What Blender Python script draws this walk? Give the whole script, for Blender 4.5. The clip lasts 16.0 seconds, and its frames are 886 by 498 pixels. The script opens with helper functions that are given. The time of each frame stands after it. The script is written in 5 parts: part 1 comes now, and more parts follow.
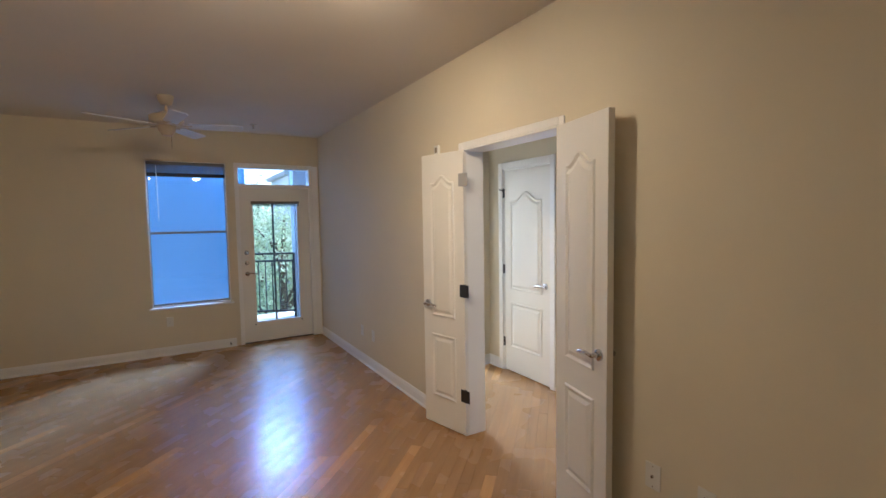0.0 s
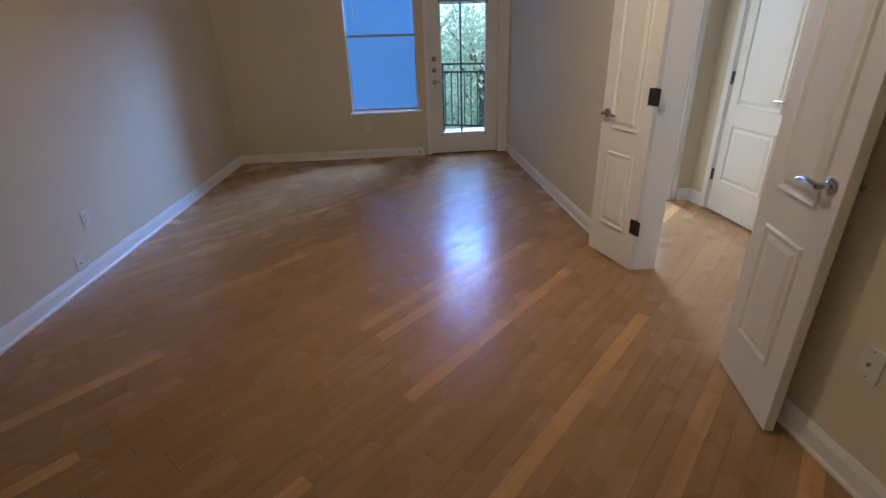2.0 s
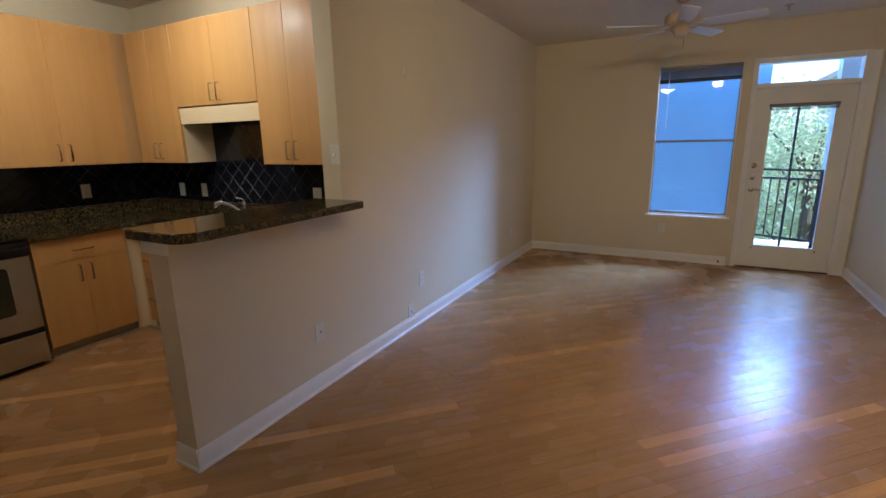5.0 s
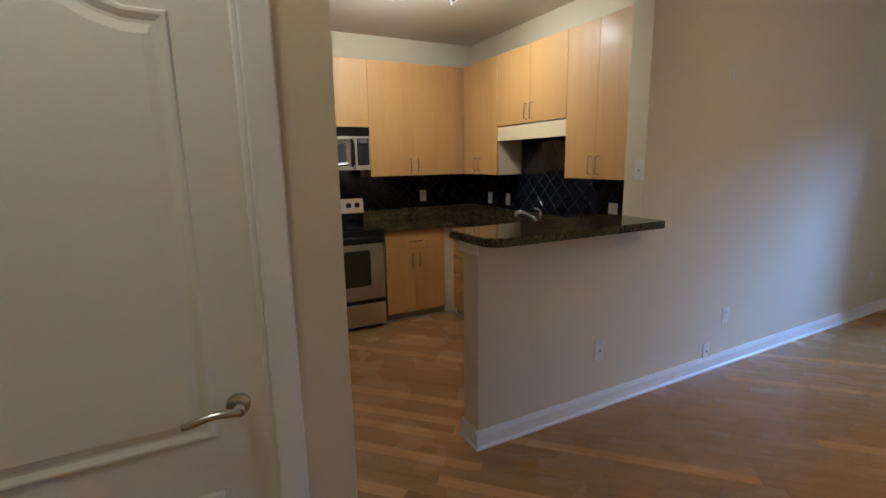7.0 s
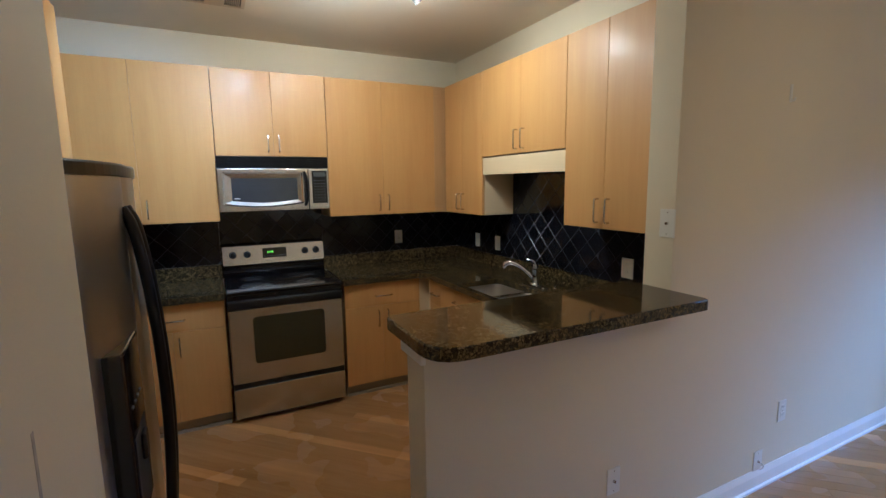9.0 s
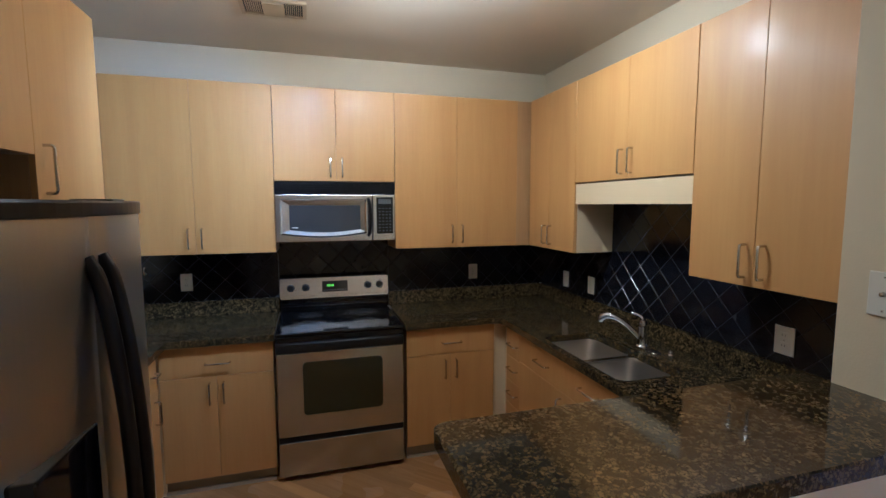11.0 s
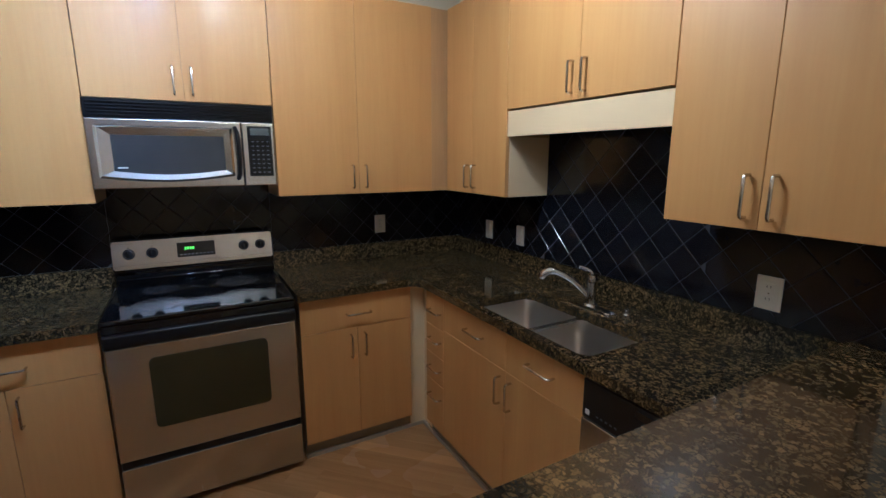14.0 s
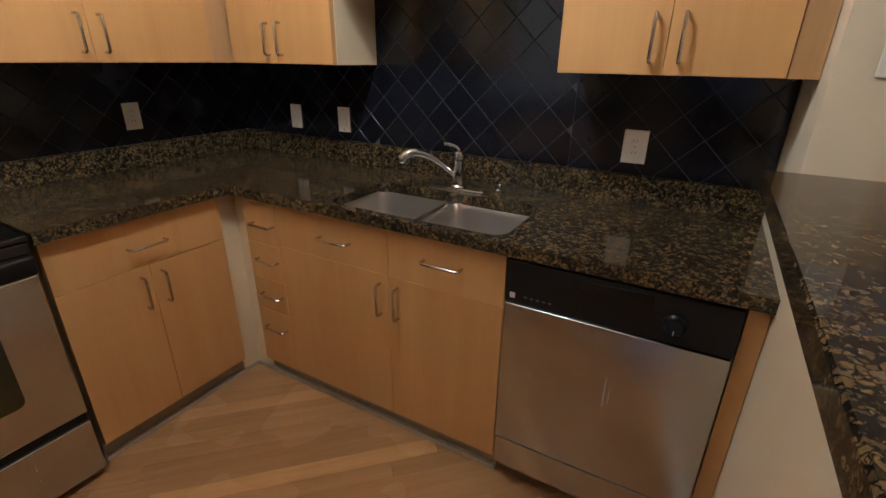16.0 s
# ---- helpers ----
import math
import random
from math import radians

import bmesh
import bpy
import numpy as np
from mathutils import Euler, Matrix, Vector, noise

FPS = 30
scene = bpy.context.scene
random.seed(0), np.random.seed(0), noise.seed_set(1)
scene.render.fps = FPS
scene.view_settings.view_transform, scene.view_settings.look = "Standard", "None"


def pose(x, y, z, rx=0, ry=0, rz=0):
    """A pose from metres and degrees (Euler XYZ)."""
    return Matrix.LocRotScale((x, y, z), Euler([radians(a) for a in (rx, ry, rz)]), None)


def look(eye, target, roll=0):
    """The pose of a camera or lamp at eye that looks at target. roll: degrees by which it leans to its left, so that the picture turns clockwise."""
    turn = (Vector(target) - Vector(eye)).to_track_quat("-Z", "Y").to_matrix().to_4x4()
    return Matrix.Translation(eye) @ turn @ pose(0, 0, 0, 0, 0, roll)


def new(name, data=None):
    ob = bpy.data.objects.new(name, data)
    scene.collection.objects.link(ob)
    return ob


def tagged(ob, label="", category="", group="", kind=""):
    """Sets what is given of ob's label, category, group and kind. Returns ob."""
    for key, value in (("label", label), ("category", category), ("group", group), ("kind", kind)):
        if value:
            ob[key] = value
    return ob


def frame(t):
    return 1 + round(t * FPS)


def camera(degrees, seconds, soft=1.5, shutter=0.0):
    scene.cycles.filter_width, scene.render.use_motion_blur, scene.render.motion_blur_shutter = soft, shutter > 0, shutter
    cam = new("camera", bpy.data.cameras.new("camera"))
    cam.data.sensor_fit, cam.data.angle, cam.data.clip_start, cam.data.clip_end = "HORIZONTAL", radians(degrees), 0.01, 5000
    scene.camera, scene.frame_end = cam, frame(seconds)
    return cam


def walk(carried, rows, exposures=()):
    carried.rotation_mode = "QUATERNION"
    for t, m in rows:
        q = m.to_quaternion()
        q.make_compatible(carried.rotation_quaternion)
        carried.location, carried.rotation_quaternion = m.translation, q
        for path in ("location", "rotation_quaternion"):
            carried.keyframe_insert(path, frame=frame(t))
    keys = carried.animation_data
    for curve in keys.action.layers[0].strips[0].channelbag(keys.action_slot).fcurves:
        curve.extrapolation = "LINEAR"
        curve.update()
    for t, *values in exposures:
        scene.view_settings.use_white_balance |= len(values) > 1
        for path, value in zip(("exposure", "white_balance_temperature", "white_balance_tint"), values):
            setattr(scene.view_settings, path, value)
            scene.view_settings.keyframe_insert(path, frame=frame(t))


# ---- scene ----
cam = camera(87.9, 16.0)
PATH = [
    (0, (0.071, 0.332, 1.573), (1.088, 2.049, 1.441), -0.9),
    (0.5, (0.193, 0.405, 1.521), (0.995, 2.215, 1.231), -1.3),
    (1, (0.328, 0.476, 1.525), (0.895, 2.351, 1.119), -1.5),
    (1.5, (0.46, 0.545, 1.448), (0.746, 2.421, 0.816), -1.1),
    (2, (0.466, 0.531, 1.368), (0.606, 2.349, 0.545), -1.9),
    (2.5, (0.471, 0.537, 1.377), (0.535, 2.357, 0.548), -1.9),
    (3, (0.454, 0.545, 1.434), (0.463, 2.408, 0.706), -1.8),
    (3.1, (0.446, 0.544, 1.435), (0.45, 2.417, 0.734), -1.3),
    (3.5, (0.438, 0.513, 1.48), (0.354, 2.415, 0.868), -1.5),
    (4, (0.373, 0.485, 1.47), (0.081, 2.385, 0.917), -0.9),
    (4.3, (0.337, 0.451, 1.483), (-0.116, 2.325, 0.949), -0.4),
    (4.5, (0.321, 0.443, 1.47), (-0.284, 2.282, 0.966), -0.6),
    (5, (0.273, 0.374, 1.486), (-0.647, 2.092, 1.035), -1.0),
    (5.2, (0.237, 0.372, 1.488), (-0.796, 2.029, 1.054), -0.9),
    (7.3, (0.222, 0.338, 1.497), (-1.542, 1.203, 1.121), -1.0),
    (7.5, (0.138, 0.394, 1.496), (-1.61, 1.292, 1.126), -1.2),
    (8, (-0.066, 0.555, 1.52), (-1.803, 1.489, 1.186), -1.1),
    (8.5, (-0.225, 0.763, 1.537), (-1.977, 1.681, 1.236), -0.5),
    (8.7, (-0.285, 0.838, 1.564), (-2.046, 1.74, 1.272), -0.6),
    (10.8, (-0.851, 1.172, 1.662), (-2.736, 1.81, 1.459), -0.3),
    (11, (-0.854, 1.175, 1.662), (-2.765, 1.732, 1.469), -0.1),
    (11.5, (-0.858, 1.152, 1.659), (-2.817, 1.5, 1.457), -0.3),
    (12, (-0.943, 1.211, 1.64), (-2.887, 1.625, 1.417), -0.8),
    (12.5, (-1.148, 1.264, 1.63), (-3.039, 1.858, 1.364), -1.2),
    (13, (-1.289, 1.324, 1.608), (-3.134, 2.026, 1.289), -1.1),
    (13.5, (-1.348, 1.357, 1.601), (-3.138, 2.169, 1.233), -0.6),
    (14, (-1.439, 1.322, 1.561), (-3.154, 2.275, 1.17), 0.0),
    (14.5, (-1.63, 1.334, 1.538), (-3.204, 2.5, 1.133), 0.1),
    (15, (-1.797, 1.307, 1.521), (-3.13, 2.729, 1.071), 0.3),
    (15.5, (-1.968, 1.255, 1.503), (-3.008, 2.864, 0.93), -0.4),
    (16, (-1.993, 1.244, 1.393), (-2.895, 2.856, 0.626), 0.8),
]
walk(cam, [(t, look(eye, target, roll)) for t, eye, target, roll in PATH], [(0.0, 1.87, 4600, 9), (1.0, 1.8, 4550, 9), (2.0, 1.52, 4500, 9), (2.5, 1.75, 4450, 7), (3.0, 1.82, 4400, 5), (3.5, 1.75, 4400, 4), (4.0, 1.6, 4500, 5), (4.5, 1.65, 4650, 7), (5.0, 1.82, 4750, 8), (7.5, 1.9, 4350, 3), (8.5, 1.95, 4400, 4), (11.0, 1.88, 4150, 9), (14.0, 2.0, 4050, 9), (14.9, 2.05, 4350, 12), (15.5, 2.1, 4450, 13), (16.0, 2.5, 4450, 14)])

# ---- world, sun and large lights ----
WORLD = bpy.data.worlds.new("world")
scene.world = WORLD
WORLD.use_nodes = True
sky = WORLD.node_tree.nodes.new("ShaderNodeTexSky")
sky.sky_type, sky.sun_disc = "NISHITA", False
sky.sun_elevation, sky.sun_rotation = radians(42), radians(74)
WORLD.node_tree.links.new(sky.outputs[0], WORLD.node_tree.nodes["Background"].inputs[0])
WORLD.node_tree.nodes["Background"].inputs[1].default_value = 0.15

sun_lamp = new("sun", bpy.data.lights.new("sun", "SUN"))
sun_lamp.data.energy, sun_lamp.data.angle, sun_lamp.data.color = 5.0, radians(0.5), (1.0, 0.94, 0.85)
sun_lamp.matrix_world = look((0, 0, 0), (-0.85, -0.25, -0.80))


def lamp_point(name, at, watts, colour, radius):
    ob = new(name, bpy.data.lights.new(name, "POINT"))
    ob.data.energy, ob.data.color, ob.data.shadow_soft_size = watts, colour, radius
    ob.location = at
    return ob


def lamp_spot(name, m, watts, colour, radius, degrees, blend):
    ob = new(name, bpy.data.lights.new(name, "SPOT"))
    ob.data.energy, ob.data.color, ob.data.shadow_soft_size = watts, colour, radius
    ob.data.spot_size, ob.data.spot_blend = radians(degrees), blend
    ob.matrix_world = m
    return ob


def lamp_area(name, m, w, h, watts, colour, spread=180):
    ob = new(name, bpy.data.lights.new(name, "AREA"))
    ob.data.shape, ob.data.size, ob.data.size_y = "RECTANGLE", w, h
    ob.data.energy, ob.data.color, ob.data.spread = watts, colour, radians(spread)
    ob.matrix_world = m
    return ob


WARM = (1.0, 0.65, 0.33)
KWARM = (1.0, 0.81, 0.55)
COOL = (0.78, 0.88, 1.0)              # one bulb of the kitchen track is a cooler white
DAY = (0.42, 0.60, 1.0)
KITCHEN_HEADS = [(-2.80, 1.96), (-2.83, 1.60), (-2.86, 1.24)]
for hx, hy in KITCHEN_HEADS:
    lamp_point("kitchen_glow", (hx, hy, 2.50), 1.9, KWARM, 0.04)
for (hx, hy), aim, watts, tint in zip(KITCHEN_HEADS, ((-2.75, 2.74, 2.0), (-3.93, 1.75, 2.0), (-3.93, 0.32, 1.62)), (9.6, 8.8, 19.0), (KWARM, KWARM, COOL)):
    lamp_spot("kitchen_bulb", look((hx, hy, 2.53), aim), watts, tint, 0.07, 100 if tint is COOL else 118, 1.0)
LIVING_HEADS = [(0.60, 2.02), (0.60, 2.26)]
for (hx, hy), aim, watts, cone, blend in zip(LIVING_HEADS, ((0.35, 5.4, 1.0), (2.0, 2.5, 1.2)), (26, 14), (164, 140), (0.9, 1.0)):
    lamp_spot("living_bulb", look((hx, hy, 2.56), aim), watts, WARM, 0.09 if cone > 150 else 0.04, cone, blend)
# area lamp standing in for the strip of open sky between the stucco wall and the balcony's side wall
lamp_area("balcony_daylight", look((1.50, 8.44, 2.90), (-0.40, 5.6, 0.85)), 0.68, 1.0, 28, DAY, 90)
# extra lamp behind the door glass, added for the blue streak on the floor
lamp_area("door_daylight", look((1.27, 6.70, 1.05), (0.35, 5.0, 0.7)), 0.5, 1.45, 0.6, DAY, 135)
# unseen lamp added past the hall's end, in place of daylight from there
lamp_area("hall_daylight_fill", look((2.6, 6.4, 1.6), (2.4, 4.0, 0.9)), 0.8, 1.2, 58, (0.76, 0.81, 1.0))


# ---- helpers for building ----
def box(bm, x0, x1, y0, y1, z0, z1):
    vs = [bm.verts.new((x, y, z)) for z in (z0, z1) for x, y in ((x0, y0), (x1, y0), (x1, y1), (x0, y1))]
    for f in ((3, 2, 1, 0), (4, 5, 6, 7), (0, 1, 5, 4), (1, 2, 6, 5), (2, 3, 7, 6), (3, 0, 4, 7)):
        bm.faces.new([vs[i] for i in f])
    return bm


def bx(*a, bevel=0.0, seg=2):
    bm = box(bmesh.new(), *a)
    if bevel:
        bmesh.ops.bevel(bm, geom=list(bm.edges), offset=bevel, segments=seg, affect="EDGES", profile=0.5)
    return bm


def prism(outline, z0, z1, bm=None, chamfer=0.0):
    """A flat slab from an outline in x and y, with an optional chamfer round its top."""
    bm = bm or bmesh.new()
    n = len(outline)
    cx, cy = sum(p[0] for p in outline) / n, sum(p[1] for p in outline) / n
    rings = [[bm.verts.new((x, y, z0)) for x, y in outline]]
    if chamfer:
        rings.append([bm.verts.new((x, y, z1 - chamfer)) for x, y in outline])
        ring = []
        for x, y in outline:
            d = math.hypot(x - cx, y - cy) or 1
            k = max(0.0, 1 - 1.3 * chamfer / d)
            ring.append(bm.verts.new((cx + (x - cx) * k, cy + (y - cy) * k, z1)))
        rings.append(ring)
    else:
        rings.append([bm.verts.new((x, y, z1)) for x, y in outline])
    for a, b in zip(rings, rings[1:]):
        for i in range(n):
            bm.faces.new((a[i], a[(i + 1) % n], b[(i + 1) % n], b[i]))
    bm.faces.new(rings[0][::-1])
    bm.faces.new(rings[-1])
    bmesh.ops.recalc_face_normals(bm, faces=list(bm.faces))
    return bm


def tube(pts, r, n=10, bm=None, caps=True):
    """A round tube along a row of points; r may be a number or one number a point."""
    bm = bm or bmesh.new()
    pts = [Vector(p) for p in pts]
    rs = r if isinstance(r, (list, tuple)) else [r] * len(pts)
    rings, side = [], None
    for i, p in enumerate(pts):
        d = (pts[min(i + 1, len(pts) - 1)] - pts[max(i - 1, 0)]).normalized()
        if side is None:
            side = d.orthogonal().normalized()
        side = (side - d * side.dot(d)).normalized()
        up = d.cross(side)
        rings.append([bm.verts.new(p + rs[i] * (math.cos(a) * side + math.sin(a) * up)) for a in [2 * math.pi * k / n for k in range(n)]])
    for a, b in zip(rings, rings[1:]):
        for k in range(n):
            bm.faces.new((a[k], a[(k + 1) % n], b[(k + 1) % n], b[k]))
    if caps:
        bm.faces.new(rings[0][::-1])
        bm.faces.new(rings[-1])
    return bm


def lathe(profile, n=24, bm=None, axis="z"):
    """A turned body: profile is a row of (radius, height)."""
    bm = bm or bmesh.new()
    rings = []
    for r, z in profile:
        rings.append([bm.verts.new((r * math.cos(2 * math.pi * k / n), r * math.sin(2 * math.pi * k / n), z)) for k in range(n)])
    for a, b in zip(rings, rings[1:]):
        for k in range(n):
            bm.faces.new((a[k], a[(k + 1) % n], b[(k + 1) % n], b[k]))
    bm.faces.new(rings[0][::-1])
    bm.faces.new(rings[-1])
    if axis == "y":
        bmesh.ops.rotate(bm, verts=bm.verts, matrix=Matrix.Rotation(radians(90), 3, "X"))
    return bm


def smooth_arc(pts, steps=5):
    """Rounds a row of points by corner cutting."""
    pts = [Vector(p) for p in pts]
    for _ in range(steps):
        out = [pts[0]]
        for a, b in zip(pts, pts[1:]):
            out += [a.lerp(b, 0.25), a.lerp(b, 0.75)]
        pts = out + [pts[-1]]
    return pts


def part(name, bm, material, parent=None, label="", m=None, smooth=False):
    me = bpy.data.meshes.new(name)
    bm.to_mesh(me)
    bm.free()
    if smooth:
        for p in me.polygons:
            p.use_smooth = True
        me.set_sharp_from_angle(angle=radians(40))
    me.materials.append(material)
    ob = new(name, me)
    if m is not None:
        ob.matrix_basis = m
    ob.parent = parent
    if label:
        ob["label"] = label
    return ob


def thing(name, m, label, category, group=""):
    ob = new(name)
    ob.empty_display_size = 0.05
    ob.matrix_basis = m
    return tagged(ob, label, category, group)


def setting(name, bm, material, label, category="", smooth=False):
    return tagged(part(name, bm, material, smooth=smooth), label, category or name.split("_")[0], kind="structure")


# ---- materials ----
def material(name, colour, rough=0.6, metal=0.0, vary=0.08, scale=3.0, bump=0.0, bump_scale=60.0, spec=0.5, coat=0.0, stretch=(1, 1, 1), random_by=0.0, fine=0.0, rough_vary=0.08):
    m = bpy.data.materials.new(name)
    m.use_nodes = True
    t = m.node_tree
    p = t.nodes["Principled BSDF"]
    p.inputs["Roughness"].default_value, p.inputs["Metallic"].default_value = rough, metal
    p.inputs["Specular IOR Level"].default_value = spec
    p.inputs["Coat Weight"].default_value = coat
    p.inputs["Coat Roughness"].default_value = 0.12
    link = t.links.new
    co = t.nodes.new("ShaderNodeTexCoord")
    mp = t.nodes.new("ShaderNodeMapping")
    mp.inputs["Scale"].default_value = stretch
    link(co.outputs["Object"], mp.inputs[0])
    n1 = t.nodes.new("ShaderNodeTexNoise")
    n1.inputs["Scale"].default_value, n1.inputs["Detail"].default_value = scale, 4
    link(mp.outputs[0], n1.inputs["Vector"])
    n2 = t.nodes.new("ShaderNodeTexNoise")
    n2.inputs["Scale"].default_value, n2.inputs["Detail"].default_value = bump_scale, 3
    link(mp.outputs[0], n2.inputs["Vector"])
    mix = t.nodes.new("ShaderNodeMix")
    mix.data_type = "RGBA"
    a = [max(0, c * (1 - vary)) for c in colour]
    b = [min(1, c * (1 + vary)) for c in colour]
    mix.inputs[6].default_value, mix.inputs[7].default_value = (*a, 1), (*b, 1)
    total = n1.outputs["Fac"]
    if fine:
        s = t.nodes.new("ShaderNodeMath")
        s.operation, s.inputs[1].default_value = "MULTIPLY_ADD", fine
        link(n2.outputs["Fac"], s.inputs[0])
        link(total, s.inputs[2])
        s2 = t.nodes.new("ShaderNodeMath")
        s2.operation, s2.inputs[1].default_value = "SUBTRACT", fine * 0.5
        link(s.outputs[0], s2.inputs[0])
        total = s2.outputs[0]
    ramp = t.nodes.new("ShaderNodeMapRange")
    ramp.inputs[1].default_value, ramp.inputs[2].default_value = 0.25, 0.75
    link(total, ramp.inputs[0])
    link(ramp.outputs[0], mix.inputs[0])
    out = mix.outputs[2]
    if random_by:
        info = t.nodes.new("ShaderNodeObjectInfo")
        hsv = t.nodes.new("ShaderNodeHueSaturation")
        r = t.nodes.new("ShaderNodeMapRange")
        r.inputs[3].default_value, r.inputs[4].default_value = 1 - random_by, 1 + random_by
        link(info.outputs["Random"], r.inputs[0])
        link(r.outputs[0], hsv.inputs["Value"])
        link(out, hsv.inputs["Color"])
        out = hsv.outputs[0]
    link(out, p.inputs["Base Color"])
    if rough_vary:
        rr = t.nodes.new("ShaderNodeMapRange")
        rr.inputs[3].default_value, rr.inputs[4].default_value = max(0.02, rough - rough_vary), rough + rough_vary
        link(n1.outputs["Fac"], rr.inputs[0])
        link(rr.outputs[0], p.inputs["Roughness"])
    if bump:
        b_ = t.nodes.new("ShaderNodeBump")
        b_.inputs["Strength"].default_value, b_.inputs["Distance"].default_value = bump, 0.002
        link(n2.outputs["Fac"], b_.inputs["Height"])
        link(b_.outputs[0], p.inputs["Normal"])
    return m


def emitter(name, colour, strength):
    m = bpy.data.materials.new(name)
    m.use_nodes = True
    p = m.node_tree.nodes["Principled BSDF"]
    p.inputs["Base Color"].default_value = (*colour, 1)
    p.inputs["Emission Color"].default_value = (*colour, 1)
    p.inputs["Emission Strength"].default_value = strength
    return m


def glass(name, tint=(1, 1, 1), rough=0.0):
    """Thin clear pane: mostly clear, with a mirror gloss that grows to grazing angles."""
    m = bpy.data.materials.new(name)
    m.use_nodes = True
    t = m.node_tree
    t.nodes.remove(t.nodes["Principled BSDF"])
    clear, gloss, mix, fr = (t.nodes.new(k) for k in ("ShaderNodeBsdfTransparent", "ShaderNodeBsdfGlossy", "ShaderNodeMixShader", "ShaderNodeFresnel"))
    clear.inputs[0].default_value = (*tint, 1)
    gloss.inputs["Roughness"].default_value = rough
    fr.inputs[0].default_value = 1.65
    t.links.new(fr.outputs[0], mix.inputs[0])
    t.links.new(clear.outputs[0], mix.inputs[1])
    t.links.new(gloss.outputs[0], mix.inputs[2])
    t.links.new(mix.outputs[0], t.nodes["Material Output"].inputs[0])
    return m


def wood(name, light, dark, rough, grain=(14, 14, 0.9), random_by=0.0, coat=0.2, island=False, spread=0.5, spec=0.5):
    """Fine straight grain running along the third axis of the stretch."""
    m = bpy.data.materials.new(name)
    m.use_nodes = True
    t = m.node_tree
    link = t.links.new
    p = t.nodes["Principled BSDF"]
    p.inputs["Coat Weight"].default_value, p.inputs["Coat Roughness"].default_value = coat, 0.18
    p.inputs["Specular IOR Level"].default_value = spec
    co = t.nodes.new("ShaderNodeTexCoord")
    mp = t.nodes.new("ShaderNodeMapping")
    mp.inputs["Scale"].default_value = grain
    src = co.outputs["Object"]
    rnd = None
    if island:
        rnd = t.nodes.new("ShaderNodeNewGeometry").outputs["Random Per Island"]
    elif random_by:
        rnd = t.nodes.new("ShaderNodeObjectInfo").outputs["Random"]
    if rnd is not None:
        sh = t.nodes.new("ShaderNodeVectorMath")
        sh.operation = "MULTIPLY_ADD"
        cmb = t.nodes.new("ShaderNodeCombineXYZ")
        for i in range(3):
            link(rnd, cmb.inputs[i])
        link(cmb.outputs[0], sh.inputs[0])
        sh.inputs[1].default_value = (7.3, 11.1, 5.7)
        link(src, sh.inputs[2])
        src = sh.outputs[0]
    link(src, mp.inputs[0])
    n1 = t.nodes.new("ShaderNodeTexNoise")
    n1.inputs["Scale"].default_value, n1.inputs["Detail"].default_value, n1.inputs["Distortion"].default_value = 1.0, 3, 0.6
    n2 = t.nodes.new("ShaderNodeTexNoise")
    n2.inputs["Scale"].default_value, n2.inputs["Detail"].default_value = 9.0, 4
    link(mp.outputs[0], n1.inputs["Vector"])
    link(mp.outputs[0], n2.inputs["Vector"])
    add = t.nodes.new("ShaderNodeMath")
    add.operation, add.inputs[1].default_value = "MULTIPLY_ADD", 0.45
    link(n2.outputs["Fac"], add.inputs[0])
    link(n1.outputs["Fac"], add.inputs[2])
    mr = t.nodes.new("ShaderNodeMapRange")
    mr.inputs[1].default_value, mr.inputs[2].default_value = 0.72 - spread / 2, 0.72 + spread / 2
    link(add.outputs[0], mr.inputs[0])
    mix = t.nodes.new("ShaderNodeMix")
    mix.data_type = "RGBA"
    mix.inputs[6].default_value, mix.inputs[7].default_value = (*light, 1), (*dark, 1)
    link(mr.outputs[0], mix.inputs[0])
    out = mix.outputs[2]
    if rnd is not None:
        cr = t.nodes.new("ShaderNodeValToRGB")
        cr.color_ramp.interpolation = "LINEAR"
        e = cr.color_ramp.elements
        e[0].position, e[0].color = 0.0, (0.91, 0.905, 0.90, 1)
        e[1].position, e[1].color = 1.0, (1.45, 1.45, 1.38, 1)
        for pos, c in ((0.45, (0.97, 0.965, 0.96, 1)), (0.86, (1.03, 1.03, 1.03, 1)), (0.90, (1.34, 1.34, 1.28, 1))):
            el = cr.color_ramp.elements.new(pos)
            el.color = c
        link(rnd, cr.inputs[0])
        mul = t.nodes.new("ShaderNodeMix")
        mul.data_type, mul.blend_type = "RGBA", "MULTIPLY"
        mul.inputs[0].default_value = random_by
        link(out, mul.inputs[6])
        link(cr.outputs[0], mul.inputs[7])
        out = mul.outputs[2]
    link(out, p.inputs["Base Color"])
    big = t.nodes.new("ShaderNodeTexNoise")
    big.inputs["Scale"].default_value = 2.5
    link(co.outputs["Object"], big.inputs["Vector"])
    rr = t.nodes.new("ShaderNodeMapRange")
    rr.inputs[3].default_value, rr.inputs[4].default_value = rough - 0.06, rough + 0.06
    link(big.outputs["Fac"], rr.inputs[0])
    link(rr.outputs[0], p.inputs["Roughness"])
    bp = t.nodes.new("ShaderNodeBump")
    bp.inputs["Strength"].default_value, bp.inputs["Distance"].default_value = 0.06, 0.001
    link(n2.outputs["Fac"], bp.inputs["Height"])
    link(bp.outputs[0], p.inputs["Normal"])
    return m


